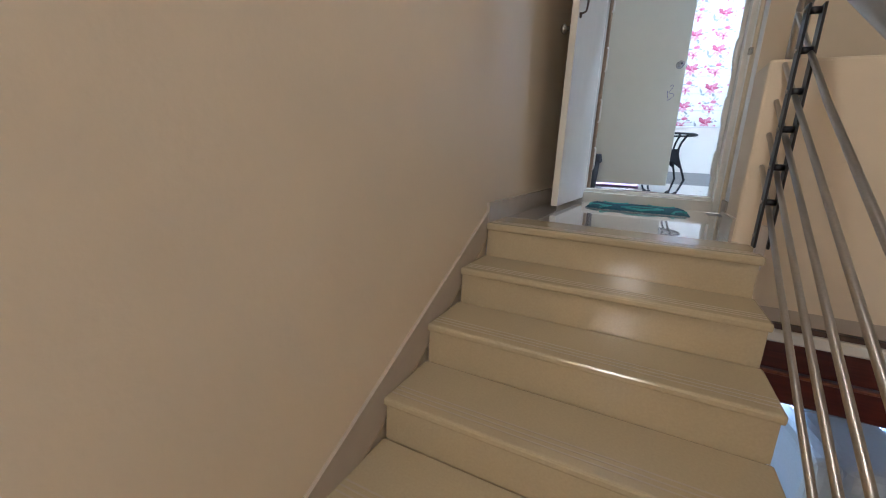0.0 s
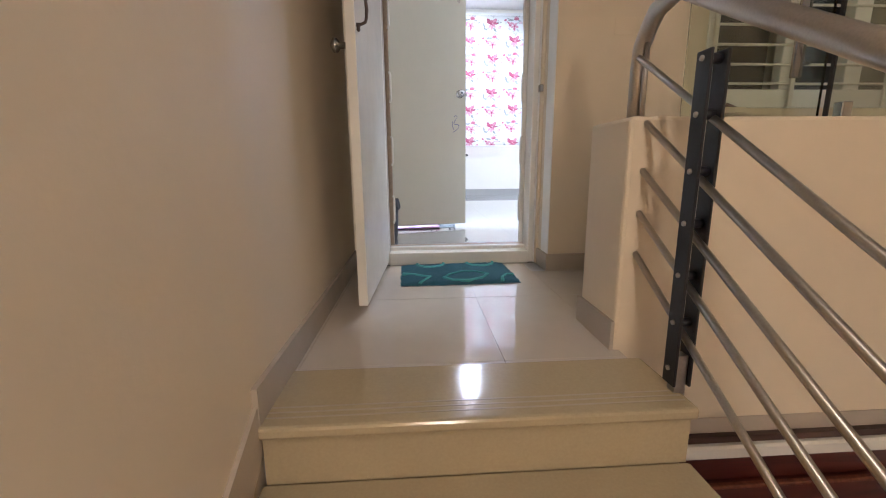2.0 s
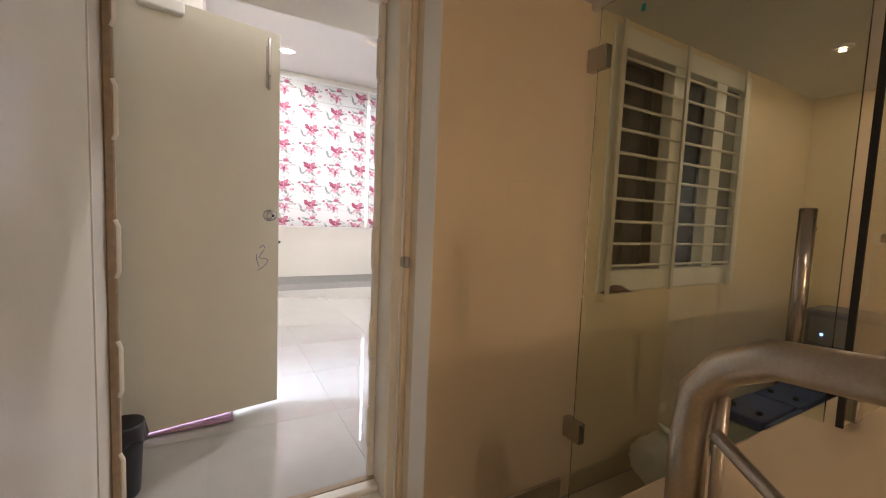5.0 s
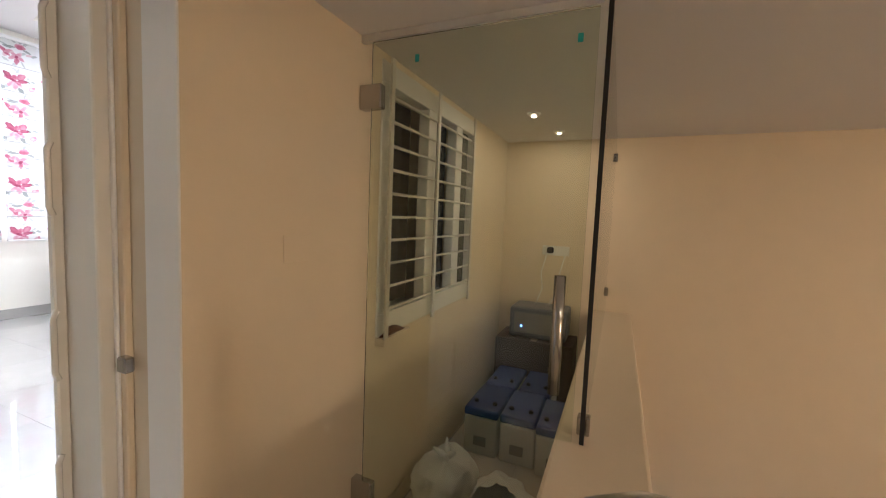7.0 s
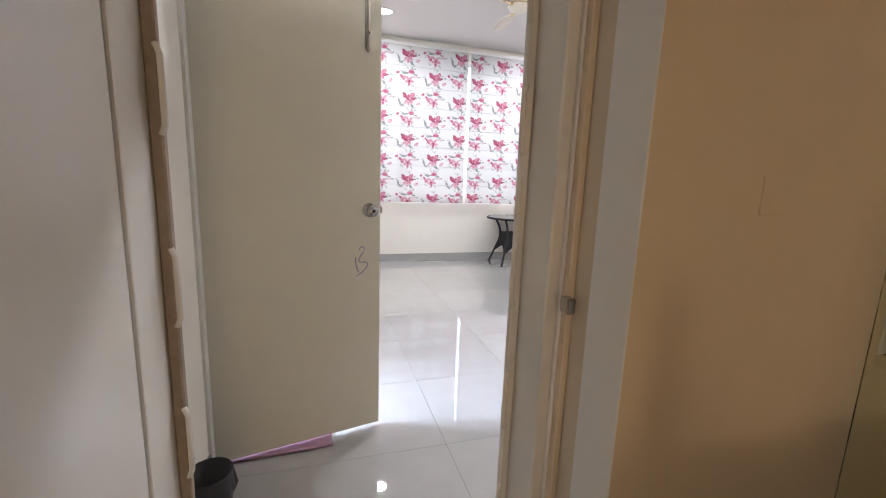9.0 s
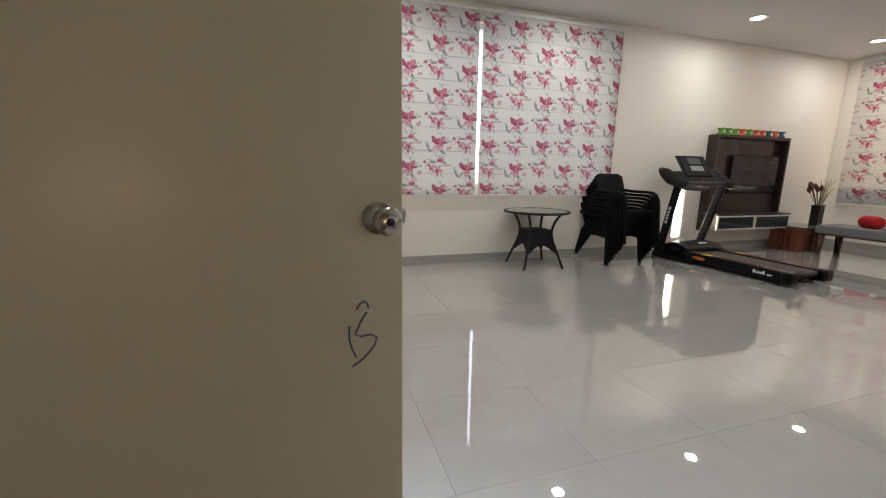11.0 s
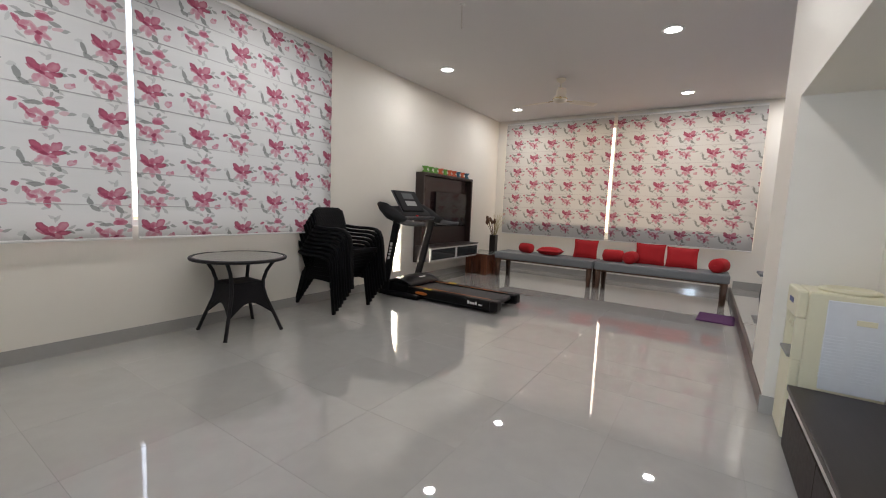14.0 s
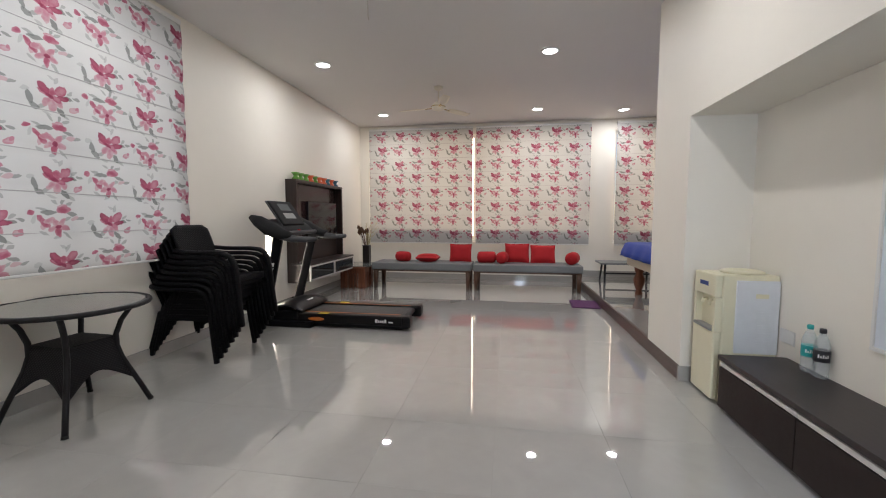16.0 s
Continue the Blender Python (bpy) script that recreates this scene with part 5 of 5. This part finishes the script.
def side_table():
    s = thing("side_table", "red-brown wooden side table with a glass top", "side table", pose(8.24, 4.72, 0, 0, 0, 0))
    for x in (-0.17, 0.17):
        for y in (-0.17, 0.17):
            part("leg", bm_box((0.13, 0.13, 0.372), (x, y, 0), 0.006), M["teak"], s)
    for y in (-0.19, 0.19):
        part("apron", bm_box((0.22, 0.03, 0.10), (0, y, 0.27), 0.004), M["teak"], s)
    for x in (-0.08, 0.0, 0.08):
        part("slat", bm_box((0.035, 0.016, 0.272), (x * 0.8, -0.19, 0), 0.003), M["teak"], s)
    for y in (-0.064, 0.0, 0.064):
        part("slat", bm_box((0.016, 0.035, 0.272), (-0.19, y, 0), 0.003), M["teak"], s)
    part("apron", bm_box((0.03, 0.21, 0.10), (-0.19, 0, 0.27), 0.004), M["teak"], s)
    part("top", bm_box((0.5, 0.5, 0.03), (0, 0, 0.372), 0.005), M["teak"], s)
    part("glass_top", bm_box((0.74, 0.6, 0.008), (0.12, 0, 0.404), 0.002), M["table_glass"], s)
    v = thing("floor_vase", "tall black square vase with dried stems", "vase", pose(8.62, 4.66, 0.413))
    bm = bm_box((0.13, 0.13, 0.34), (0, 0, 0), 0.006)
    part("body", bm, M["vase"], v)
    part("neck", bm_box((0.137, 0.137, 0.02), (0, 0, 0.325), 0.004), M["vase"], v)
    rnd = random.Random(8)
    for k in range(12):
        a, h = rnd.uniform(0, 6.28), rnd.uniform(0.28, 0.42)
        tip = (0.10 * math.cos(a) - 0.05, 0.10 * math.sin(a) + 0.02, 0.34 + h * 0.7)
        st = part("stem", bm_tube([(0.02 * math.cos(a), 0.02 * math.sin(a), 0.30), tip], 0.004, 5), M["dry_dark"], v)
        part("seed_pod", bm_tube([tip, (tip[0] * 1.15, tip[1] * 1.15, tip[2] + 0.05), (tip[0] * 1.25, tip[1] * 1.25, tip[2] + 0.10)], [0.012, 0.034, 0.010], 8), M["dry_dark"], st)
    for k in range(26):
        a, h = rnd.uniform(0, 6.28), rnd.uniform(0.25, 0.5)
        part("grass_blade", bm_tube([(0.02 * math.cos(a), 0.02 * math.sin(a) - 0.02, 0.32), (0.05 * math.cos(a), 0.05 * math.sin(a) - 0.05, 0.32 + h * 0.6), (0.13 * math.cos(a), 0.13 * math.sin(a) - 0.12, 0.32 + h)], 0.0025, 4), M["dry"], v)


side_table()


def bench(y0, y1, label):
    b = thing("bench", label, "bench", pose(8.52, (y0 + y1) / 2, 0), "upholstered benches")
    ln = y1 - y0
    part("seat", bm_box((0.62, ln, 0.13), (0, 0, 0.335), 0.02, 3), M["bench_fabric"], b, "grey padded seat")
    for x in (-0.24, 0.24):
        for y in (-ln / 2 + 0.06, ln / 2 - 0.06):
            part("leg", merged(bm_tube([(x, y, 0.335), (x * 1.04, y, 0.0)], [0.06, 0.042], 4)), M["walnut"], b)
    part("rail", bm_box((0.5, ln - 0.1, 0.03), (0, 0, 0.305)), M["walnut"], b)


bench(2.56, 4.42, "long grey padded bench with walnut legs")
bench(0.62, 2.53, "long grey padded bench with walnut legs beside the step")
SEAT = 0.466


def bolster(y, x, r, ln, turn):
    c = thing("bolster", "red velvet bolster cushion on the grey bench", "cushion", pose(x, y, SEAT + r * 0.96, 0, 0, turn), "red cushions")
    prof = [(0.02, -ln / 2 - 0.004), (r * 0.55, -ln / 2), (r * 0.92, -ln / 2 + 0.02), (r, -ln / 2 + 0.05), (r * 1.02, 0), (r, ln / 2 - 0.05), (r * 0.92, ln / 2 - 0.02), (r * 0.55, ln / 2), (0.02, ln / 2 + 0.004)]
    part("cover", moved(bm_lathe(prof, 24), pose(0, 0, 0, 90)), M["red_cloth"], c)
    for s in (-1, 1):
        part("button", moved(bm_lathe([(0.018, 0), (0.018, 0.006), (0.01, 0.01)], 10), pose(0, s * (ln / 2 + 0.002), 0, -90 * s)), M["red_cloth"], c)


def cushion(y, x, w, h, m, label):
    c = thing("cushion", label, "cushion", m, "red cushions")

    def side(sgn):
        def f(u, v):
            a, b = 2 * u - 1, 2 * v - 1
            t = 0.075 * ((1 - a ** 4) * (1 - b ** 4)) ** 0.6
            k = 1 - 0.06 * (1 - a * a) * b * b, 1 - 0.06 * (1 - b * b) * a * a
            return (sgn * t + 0.004 * noise.noise(Vector((a * 3, b * 3, sgn))), a * w / 2 * k[1], (b * h / 2) * k[0] + h / 2)
        return bm_curved(f, 14, 14)
    bm = merged(side(1), side(-1))
    bmesh.ops.remove_doubles(bm, verts=bm.verts[:], dist=0.0035)
    part("cover", bm, M["red_cloth"], c)
    part("piping", bm_tube([(0, a * w / 2 * (1 - 0.06 * (1 - b * b)), (b * h / 2) * (1 - 0.06 * (1 - a * a)) + h / 2) for a, b in [(-1 + k / 5, -1) for k in range(11)] + [(1, -0.8 + k / 5) for k in range(10)] + [(0.8 - k / 5, 1) for k in range(10)] + [(-1, 0.8 - k / 5) for k in range(9)]], 0.005, 6, True), M["red_cloth"], c)


bolster(3.90, 8.55, 0.095, 0.30, -25)
cushion(3.40, 8.5, 0.42, 0.36, pose(8.66, 3.40, SEAT + 0.075, 0, -88, 0), "red velvet cushion lying flat on the bench")
cushion(2.80, 8.6, 0.42, 0.34, pose(8.62, 2.80, SEAT, 0, 14, 0), "red velvet cushion standing upright on the bench")
bolster(2.30, 8.55, 0.105, 0.34, 10)
bolster(2.01, 8.52, 0.105, 0.30, 80)
cushion(1.73, 8.65, 0.45, 0.36, pose(8.64, 1.74, SEAT, 0, 16, 0), "red velvet cushion standing upright on the bench")
cushion(1.27, 8.65, 0.45, 0.34, pose(8.62, 1.27, SEAT, 0, 18, 0), "red velvet cushion leaning back on the bench")
bolster(0.76, 8.52, 0.11, 0.32, 70)

ym = thing("yoga_mat", "purple foam mat folded at the step edge", "mat", pose(7.25, 0.77, 0, 0, 0, -4))
part("foam", bm_curved(lambda u, v: ((u - 0.5) * 0.55, (v - 0.5) * 0.40, 0.012 + 0.004 * noise.noise(Vector((u * 4, v * 4, 2)))), 12, 10, 0.008), M["purple"], ym)
bm_ = thing("bath_mat", "pinkish purple bath mat behind the open door", "mat", pose(0.135, 1.02, 0, 0, 0, 2))
part("woven_top", bm_curved(lambda u, v: ((u - 0.5) * 0.46, (v - 0.5) * 0.44, 0.006 + 0.006 * noise.noise(Vector((u * 14, v * 14, 5)))), 24, 18, 0.006), M["pink_mat"], bm_)


def dustbin():
    d = thing("dustbin", "small dark dustbin lined with a black bag", "dustbin", pose(-0.025, 0.36, 0))
    part("body", bm_lathe([(0.050, 0), (0.056, 0.012), (0.070, 0.29), (0.067, 0.29), (0.048, 0.02)], 20), M["black_label"], d)

    def f(u, v):
        a = 2 * math.pi * u
        r = 0.071 + 0.006 * math.sin(a * 7) * v + 0.008 * v
        return (r * math.cos(a), r * math.sin(a), 0.295 - 0.07 * v + 0.012 * math.sin(a * 5) * v)
    part("liner", bm_curved(f, 36, 6, 0.002), M["black_label"], d, "black liner folded over the rim")


dustbin()

# ---- recess: dispenser, low cabinet, bottles, board ----


def dispenser():
    d = thing("water_dispenser", "cream water dispenser with a pale side panel", "water dispenser", pose(4.20, 0.306, 0))
    w, dp, h = 0.31, 0.40, 0.90
    part("body", merged(bm_box((w, dp - 0.05, h), (0, -0.025, 0), 0.012, 2)), M["cream_plastic"], d)
    f = dp / 2
    part("front_lower", span(-w / 2, w / 2, f - 0.05, f, 0.02, 0.50, 0.012, 2), M["cream_plastic"], d)
    part("front_upper", span(-w / 2, w / 2, f - 0.05, f, 0.74, h, 0.012, 2), M["cream_plastic"], d)
    for s in (-1, 1):
        part("recess_cheek", span(s * (w / 2 - 0.03), s * w / 2, f - 0.05, f - 0.005, 0.50, 0.74), M["cream_plastic"], d)
        t = part("tap", bm_tube([(s * 0.05, f - 0.05, 0.70), (s * 0.05, f - 0.02, 0.70), (s * 0.05, f - 0.015, 0.67)], 0.012, 8), M["cream_plastic"], d)
    part("drip_tray", span(-w / 2 + 0.03, w / 2 - 0.03, f - 0.05, f + 0.01, 0.50, 0.52, 0.004), M["grey_plastic"], d)
    part("badge", span(-0.06, 0.06, f, f + 0.002, 0.81, 0.84), M["battery_blue"], d)
    part("side_panel", span(-w / 2 - 0.008, -w / 2 + 0.001, -f + 0.0, f - 0.13, 0.36, 0.865, 0.004), M["panel_plastic"], d, "pale blue ribbed side panel")
    part("side_grip", span(-w / 2 - 0.0115, -w / 2 - 0.007, -0.13, -0.05, 0.745, 0.775, 0.002), M["cream_plastic"], d)
    for a in (-0.155, -0.02):
        for k in range(14):
            part("vent_rib", span(-w / 2 - 0.0105, -w / 2 - 0.007, a, a + 0.095, 0.43 + 0.018 * k, 0.436 + 0.018 * k), M["panel_plastic"], d)
    part("bottle_collar", bm_lathe([(0.13, 0), (0.135, 0.012), (0.11, 0.022), (0.1, 0.018), (0.09, 0.004)], 28, (0, -0.04, h)), M["cream_plastic"], d)


dispenser()


def low_cabinet():
    c = thing("low_cabinet", "low dark wenge cabinet with an aluminium grip strip", "cabinet", pose(0, 0, 0))
    x0, x1 = 1.75, 3.935
    part("body", span(x0, x1, 0.105, 0.49, 0.03, 0.345, 0.003), M["wenge_matte"], c)
    part("worktop", span(x0 - 0.01, x1 + 0.012, 0.102, 0.515, 0.346, 0.378, 0.004, 2), M["wenge_top"], c)
    part("plinth", span(x0 + 0.02, x1 - 0.06, 0.12, 0.46, 0.0, 0.03), M["dark"], c)
    n = 3
    for i in range(n):
        a, b = x0 + (x1 - x0) / n * i + 0.003, x0 + (x1 - x0) / n * (i + 1) - 0.003
        d = part("drawer_front", span(a, b, 0.492, 0.510, 0.032, 0.300, 0.002), M["wenge_matte"], c)
        part("grip_strip", span(a, b, 0.492, 0.506, 0.306, 0.334, 0.003), M["alu"], d, "aluminium grip strip")
    part("levelling_foot", bm_lathe([(0.02, 0), (0.018, 0.03)], 12, (x1 - 0.03, 0.46, 0)), M["upvc"], c)


low_cabinet()


def bottle(m, label, lab, cap):
    b = thing("water_bottle", label, "bottle", m, "water bottles")
    k = 1.12
    prof = [(0.030, 0), (0.036, 0.006), (0.038, 0.03), (0.0355, 0.04), (0.038, 0.052), (0.038, 0.075), (0.0365, 0.08), (0.0365, 0.15), (0.038, 0.156), (0.036, 0.172), (0.030, 0.195), (0.016, 0.224), (0.0135, 0.235)]
    part("shell", bm_lathe([(r, z * k) for r, z in prof] + [(r - 0.0012, max(0.002, z * k - 0.0003)) for r, z in prof[::-1]], 24), M["bottle"], b)
    part("label", bm_lathe([(0.0372, 0.086 * k), (0.0376, 0.088 * k), (0.0376, 0.143 * k), (0.0372, 0.145 * k)], 24), M[lab], b)
    for a in range(5):
        t = 2.2 + a * 0.28
        part("print_bar", moved(span(0.0376, 0.0382, -0.0035, 0.0035, 0.108 * k, (0.126 - 0.006 * (a % 2)) * k), Matrix.Rotation(t, 4, "Z")), M["white_print"], b)
    part("cap", bm_lathe([(0.016, 0.231 * k), (0.0165, 0.236 * k), (0.0165, 0.249 * k), (0.013, 0.253 * k)], 16), M[cap], b)


bottle(pose(3.69, 0.15, 0.379), "clear water bottle with a teal label and cap", "teal_label", "teal_label")
bottle(pose(3.60, 0.145, 0.379), "clear water bottle with a black label and cap", "black_label", "black_label")
wb = thing("whiteboard", "pale wall board with a thin white frame", "board", pose(2.72, 0.101, 0.63))
part("panel", span(-0.6, 0.6, 0.0, 0.012, 0.02, 1.15), M["board"], wb)
for a, b, c, d in ((-0.62, 0.62, 0.0, 0.02), (-0.62, 0.62, 1.15, 1.17), (-0.62, -0.6, 0.02, 1.15), (0.6, 0.62, 0.02, 1.15)):
    part("frame_strip", span(a, b, 0.0, 0.02, c, d, 0.003), M["upvc"], wb)
ws = thing("wall_socket", "white wall socket beside the dispenser", "socket", pose(3.95, 0.1015, 0.47))
part("plate", span(-0.07, 0.07, 0, 0.008, 0, 0.09, 0.003), M["upvc"], ws)

# ---- raised side ----


def pool_table():
    t = thing("pool_table", "covered games table with carved wooden legs", "games table", pose(6.55, -0.62, 0.12))
    L2, W2 = 1.2, 0.68
    part("bed", bm_box((2 * L2, 2 * W2, 0.14), (0, 0, 0.44), 0.03, 2), M["cream_wood"], t, "cream lacquered apron")
    for x in (-1, 1):
        for y in (-1, 1):
            leg = part("leg", bm_lathe([(0.05, 0), (0.06, 0.02), (0.04, 0.06), (0.075, 0.16), (0.085, 0.24), (0.05, 0.32), (0.07, 0.38), (0.075, 0.44)], 18, (x * (L2 - 0.17), y * (W2 - 0.15), 0)), M["teak"], t, "turned red-brown leg")

    def cover(u, v):
        a, b = 2 * u - 1, 2 * v - 1
        x, y = a * (L2 + 0.16), b * (W2 + 0.16)
        over = max(abs(x) - L2 - 0.02, abs(y) - W2 - 0.02, 0)
        z = 0.80 - over * 1.5 + 0.006 * noise.noise(Vector((x * 3, y * 3, 0)))
        k = 1 - over * 0.55
        return (x * k, y * k + 0.012 * math.sin(x * 14) * over * 6, z)
    part("cover", bm_curved(cover, 60, 40, 0.006), M["blue_cloth"], t, "blue fitted cover")
    part("rail_box", bm_box((2 * L2 - 0.02, 2 * W2 - 0.02, 0.21), (0, 0, 0.58), 0.02), M["cream_wood"], t)


pool_table()


def low_table():
    t = thing("low_table", "low grey table with dark splayed legs", "table", pose(8.85, -0.25, 0.12))
    part("top", bm_box((0.5, 1.0, 0.035), (0, 0, 0.34), 0.006, 2), M["bench_fabric"], t)
    for y in (-0.4, 0.4):
        for s in (-1, 1):
            part("leg", bm_tube([(s * 0.12, y, 0.34), (s * 0.2, y * 1.05, 0.0)], 0.02, 8), M["black_iron"], t)
    part("stretcher", bm_box((0.03, 0.8, 0.03), (0, 0, 0.14), 0.004), M["black_iron"], t)


low_table()

# ---- lamps, fan, hook ----


def downlight(x, y, z, warm, power, size):
    words = "round warm recessed downlight, lit" if warm else "round white recessed downlight, lit"
    d = thing("downlight", words, "ceiling light", pose(x, y, z), "recessed downlights")
    part("trim_ring", bm_lathe([(size + 0.025, 0), (size + 0.022, -0.008), (size, -0.010), (size, -0.002)], 28), M["upvc"], d)
    part("diffuser", bm_lathe([(size, -0.003), (size - 0.002, -0.006), (0.001, -0.006)], 28), M["lamp_warm" if warm else "lamp_on"], d)
    lamp("downlight_beam", "AREA", power, WARM if warm else COOL, pose(x, y, z - 0.02), size * 1.8)


for x, y in ROOM_LAMPS:
    downlight(x, y, CEIL, False, ROOM_POWER, 0.085)
for x, y in STAIR_LAMPS:
    downlight(x, y, STAIR_CEIL, True, STAIR_POWER, 0.055)
for x, y in ALCOVE_LAMPS:
    downlight(x, y, STAIR_CEIL, True, ALCOVE_POWER, 0.016)


# out-of-view globe, added as a body for the stairwell's fill light
wl = thing("wall_lamp", "unseen warm globe lamp added to light the stairs", "wall lamp", pose(0.4, -5.7, 0.75))
part("back_plate", moved(bm_lathe([(0.06, 0), (0.06, 0.015), (0.03, 0.025)], 20), pose(0, 0, 0, -90)), M["chrome"], wl)
part("arm", bm_tube([(0, 0.02, 0), (0, 0.10, -0.02), (0, 0.14, -0.06)], 0.01, 8), M["chrome"], wl)
part("globe", bm_lathe([(0.02, -0.18), (0.06, -0.165), (0.075, -0.12), (0.06, -0.075), (0.02, -0.06)], 20, (0, 0.14, 0)), M["lamp_warm"], wl)


def ceiling_fan(m):
    f = thing("ceiling_fan", "ivory three-bladed ceiling fan with brass trim", "fan", m, "ceiling fans")
    part("canopy", bm_lathe([(0.07, 0), (0.065, -0.03), (0.02, -0.06)], 20), M["fan_ivory"], f)
    part("downrod", bm_tube([(0, 0, -0.05), (0, 0, -0.24)], 0.012, 10), M["fan_ivory"], f)
    part("motor", bm_lathe([(0.03, -0.21), (0.09, -0.25), (0.105, -0.29), (0.09, -0.33), (0.03, -0.35)], 28), M["fan_ivory"], f)
    part("trim_ring", bm_lathe([(0.106, -0.285), (0.109, -0.29), (0.106, -0.295)], 28), M["brass"], f)
    for k in range(3):
        r = Matrix.Rotation(radians(120 * k + 80), 4, "Z")
        arm = part("blade_arm", moved(bm_box((0.14, 0.035, 0.006), (0.15, 0, -0.31), 0.002), r), M["brass"], f)
        part("blade", moved(bm_curved(lambda u, v: (0.19 + 0.44 * u, (v - 0.5) * (0.10 + 0.04 * math.sin(math.pi * min(1, u * 1.1))), -0.308 - (v - 0.5) * 0.02), 8, 4, 0.004), r), M["fan_ivory"], f)
    return f


fan = ceiling_fan(pose(7.12, 2.97, CEIL))
copy_thing(fan, pose(2.2, 2.9, CEIL, 0, 0, 5))
hk = thing("ceiling_hook", "thin metal hook hanging from the ceiling", "hook", pose(4.55, 3.15, CEIL))
part("rod", bm_tube([(0, 0, 0), (0, 0, -0.2), (0.015, 0, -0.22), (0.02, 0, -0.205)], 0.004, 6), M["steel"], hk)
part("plate", bm_lathe([(0.03, 0), (0.03, -0.004), (0.01, -0.008)], 12), M["upvc"], hk)

# ---- floor tiles, the many pieces last ----


def lay_tiles(parent, me_mat, z, x0, y0, size, bx0, bx1, by0, by1, holes=()):
    """Whole and cut tiles of one floor, with open joints, sharing meshes between equal sizes."""
    made = {}
    gap = 0.0012
    i0, i1 = math.floor((bx0 - x0) / size), math.ceil((bx1 - x0) / size)
    j0, j1 = math.floor((by0 - y0) / size), math.ceil((by1 - y0) / size)
    for i in range(i0, i1):
        for j in range(j0, j1):
            a, b = max(bx0, x0 + i * size), min(bx1, x0 + (i + 1) * size)
            c, d = max(by0, y0 + j * size), min(by1, y0 + (j + 1) * size)
            if b - a < 0.01 or d - c < 0.01:
                continue
            key = (round(b - a, 3), round(d - c, 3))
            if key not in made:
                made[key] = mesh_of("tile", bm_box((b - a - gap, d - c - gap, 0.006), (0, 0, -0.006)), me_mat)
            o = new("tile", made[key])
            o.parent, o.location = parent, ((a + b) / 2, (c + d) / 2, z)


lay_tiles(hall_floor, M["tile"], 0.0, 0.26, 0.06, 0.64, XW, 4.408, 0.06, YN)
lay_tiles(hall_floor, M["tile"], 0.0, 0.26, 0.06, 0.64, 4.408, XE, 0.566, YN)
lay_tiles(platform, M["tile"], 0.12, 0.26, 0.06, 0.64, 5.15, XE, -3.2, 0.531)
lay_tiles(landing, M["landing_tile"], LAND, -0.19, -0.15, 0.64, -0.2, 0.846, -1.45, -0.12)
lay_tiles(landing, M["landing_tile"], LAND, -0.19, -0.15, 0.64, 0.846, 3.8, -1.10, -0.335)
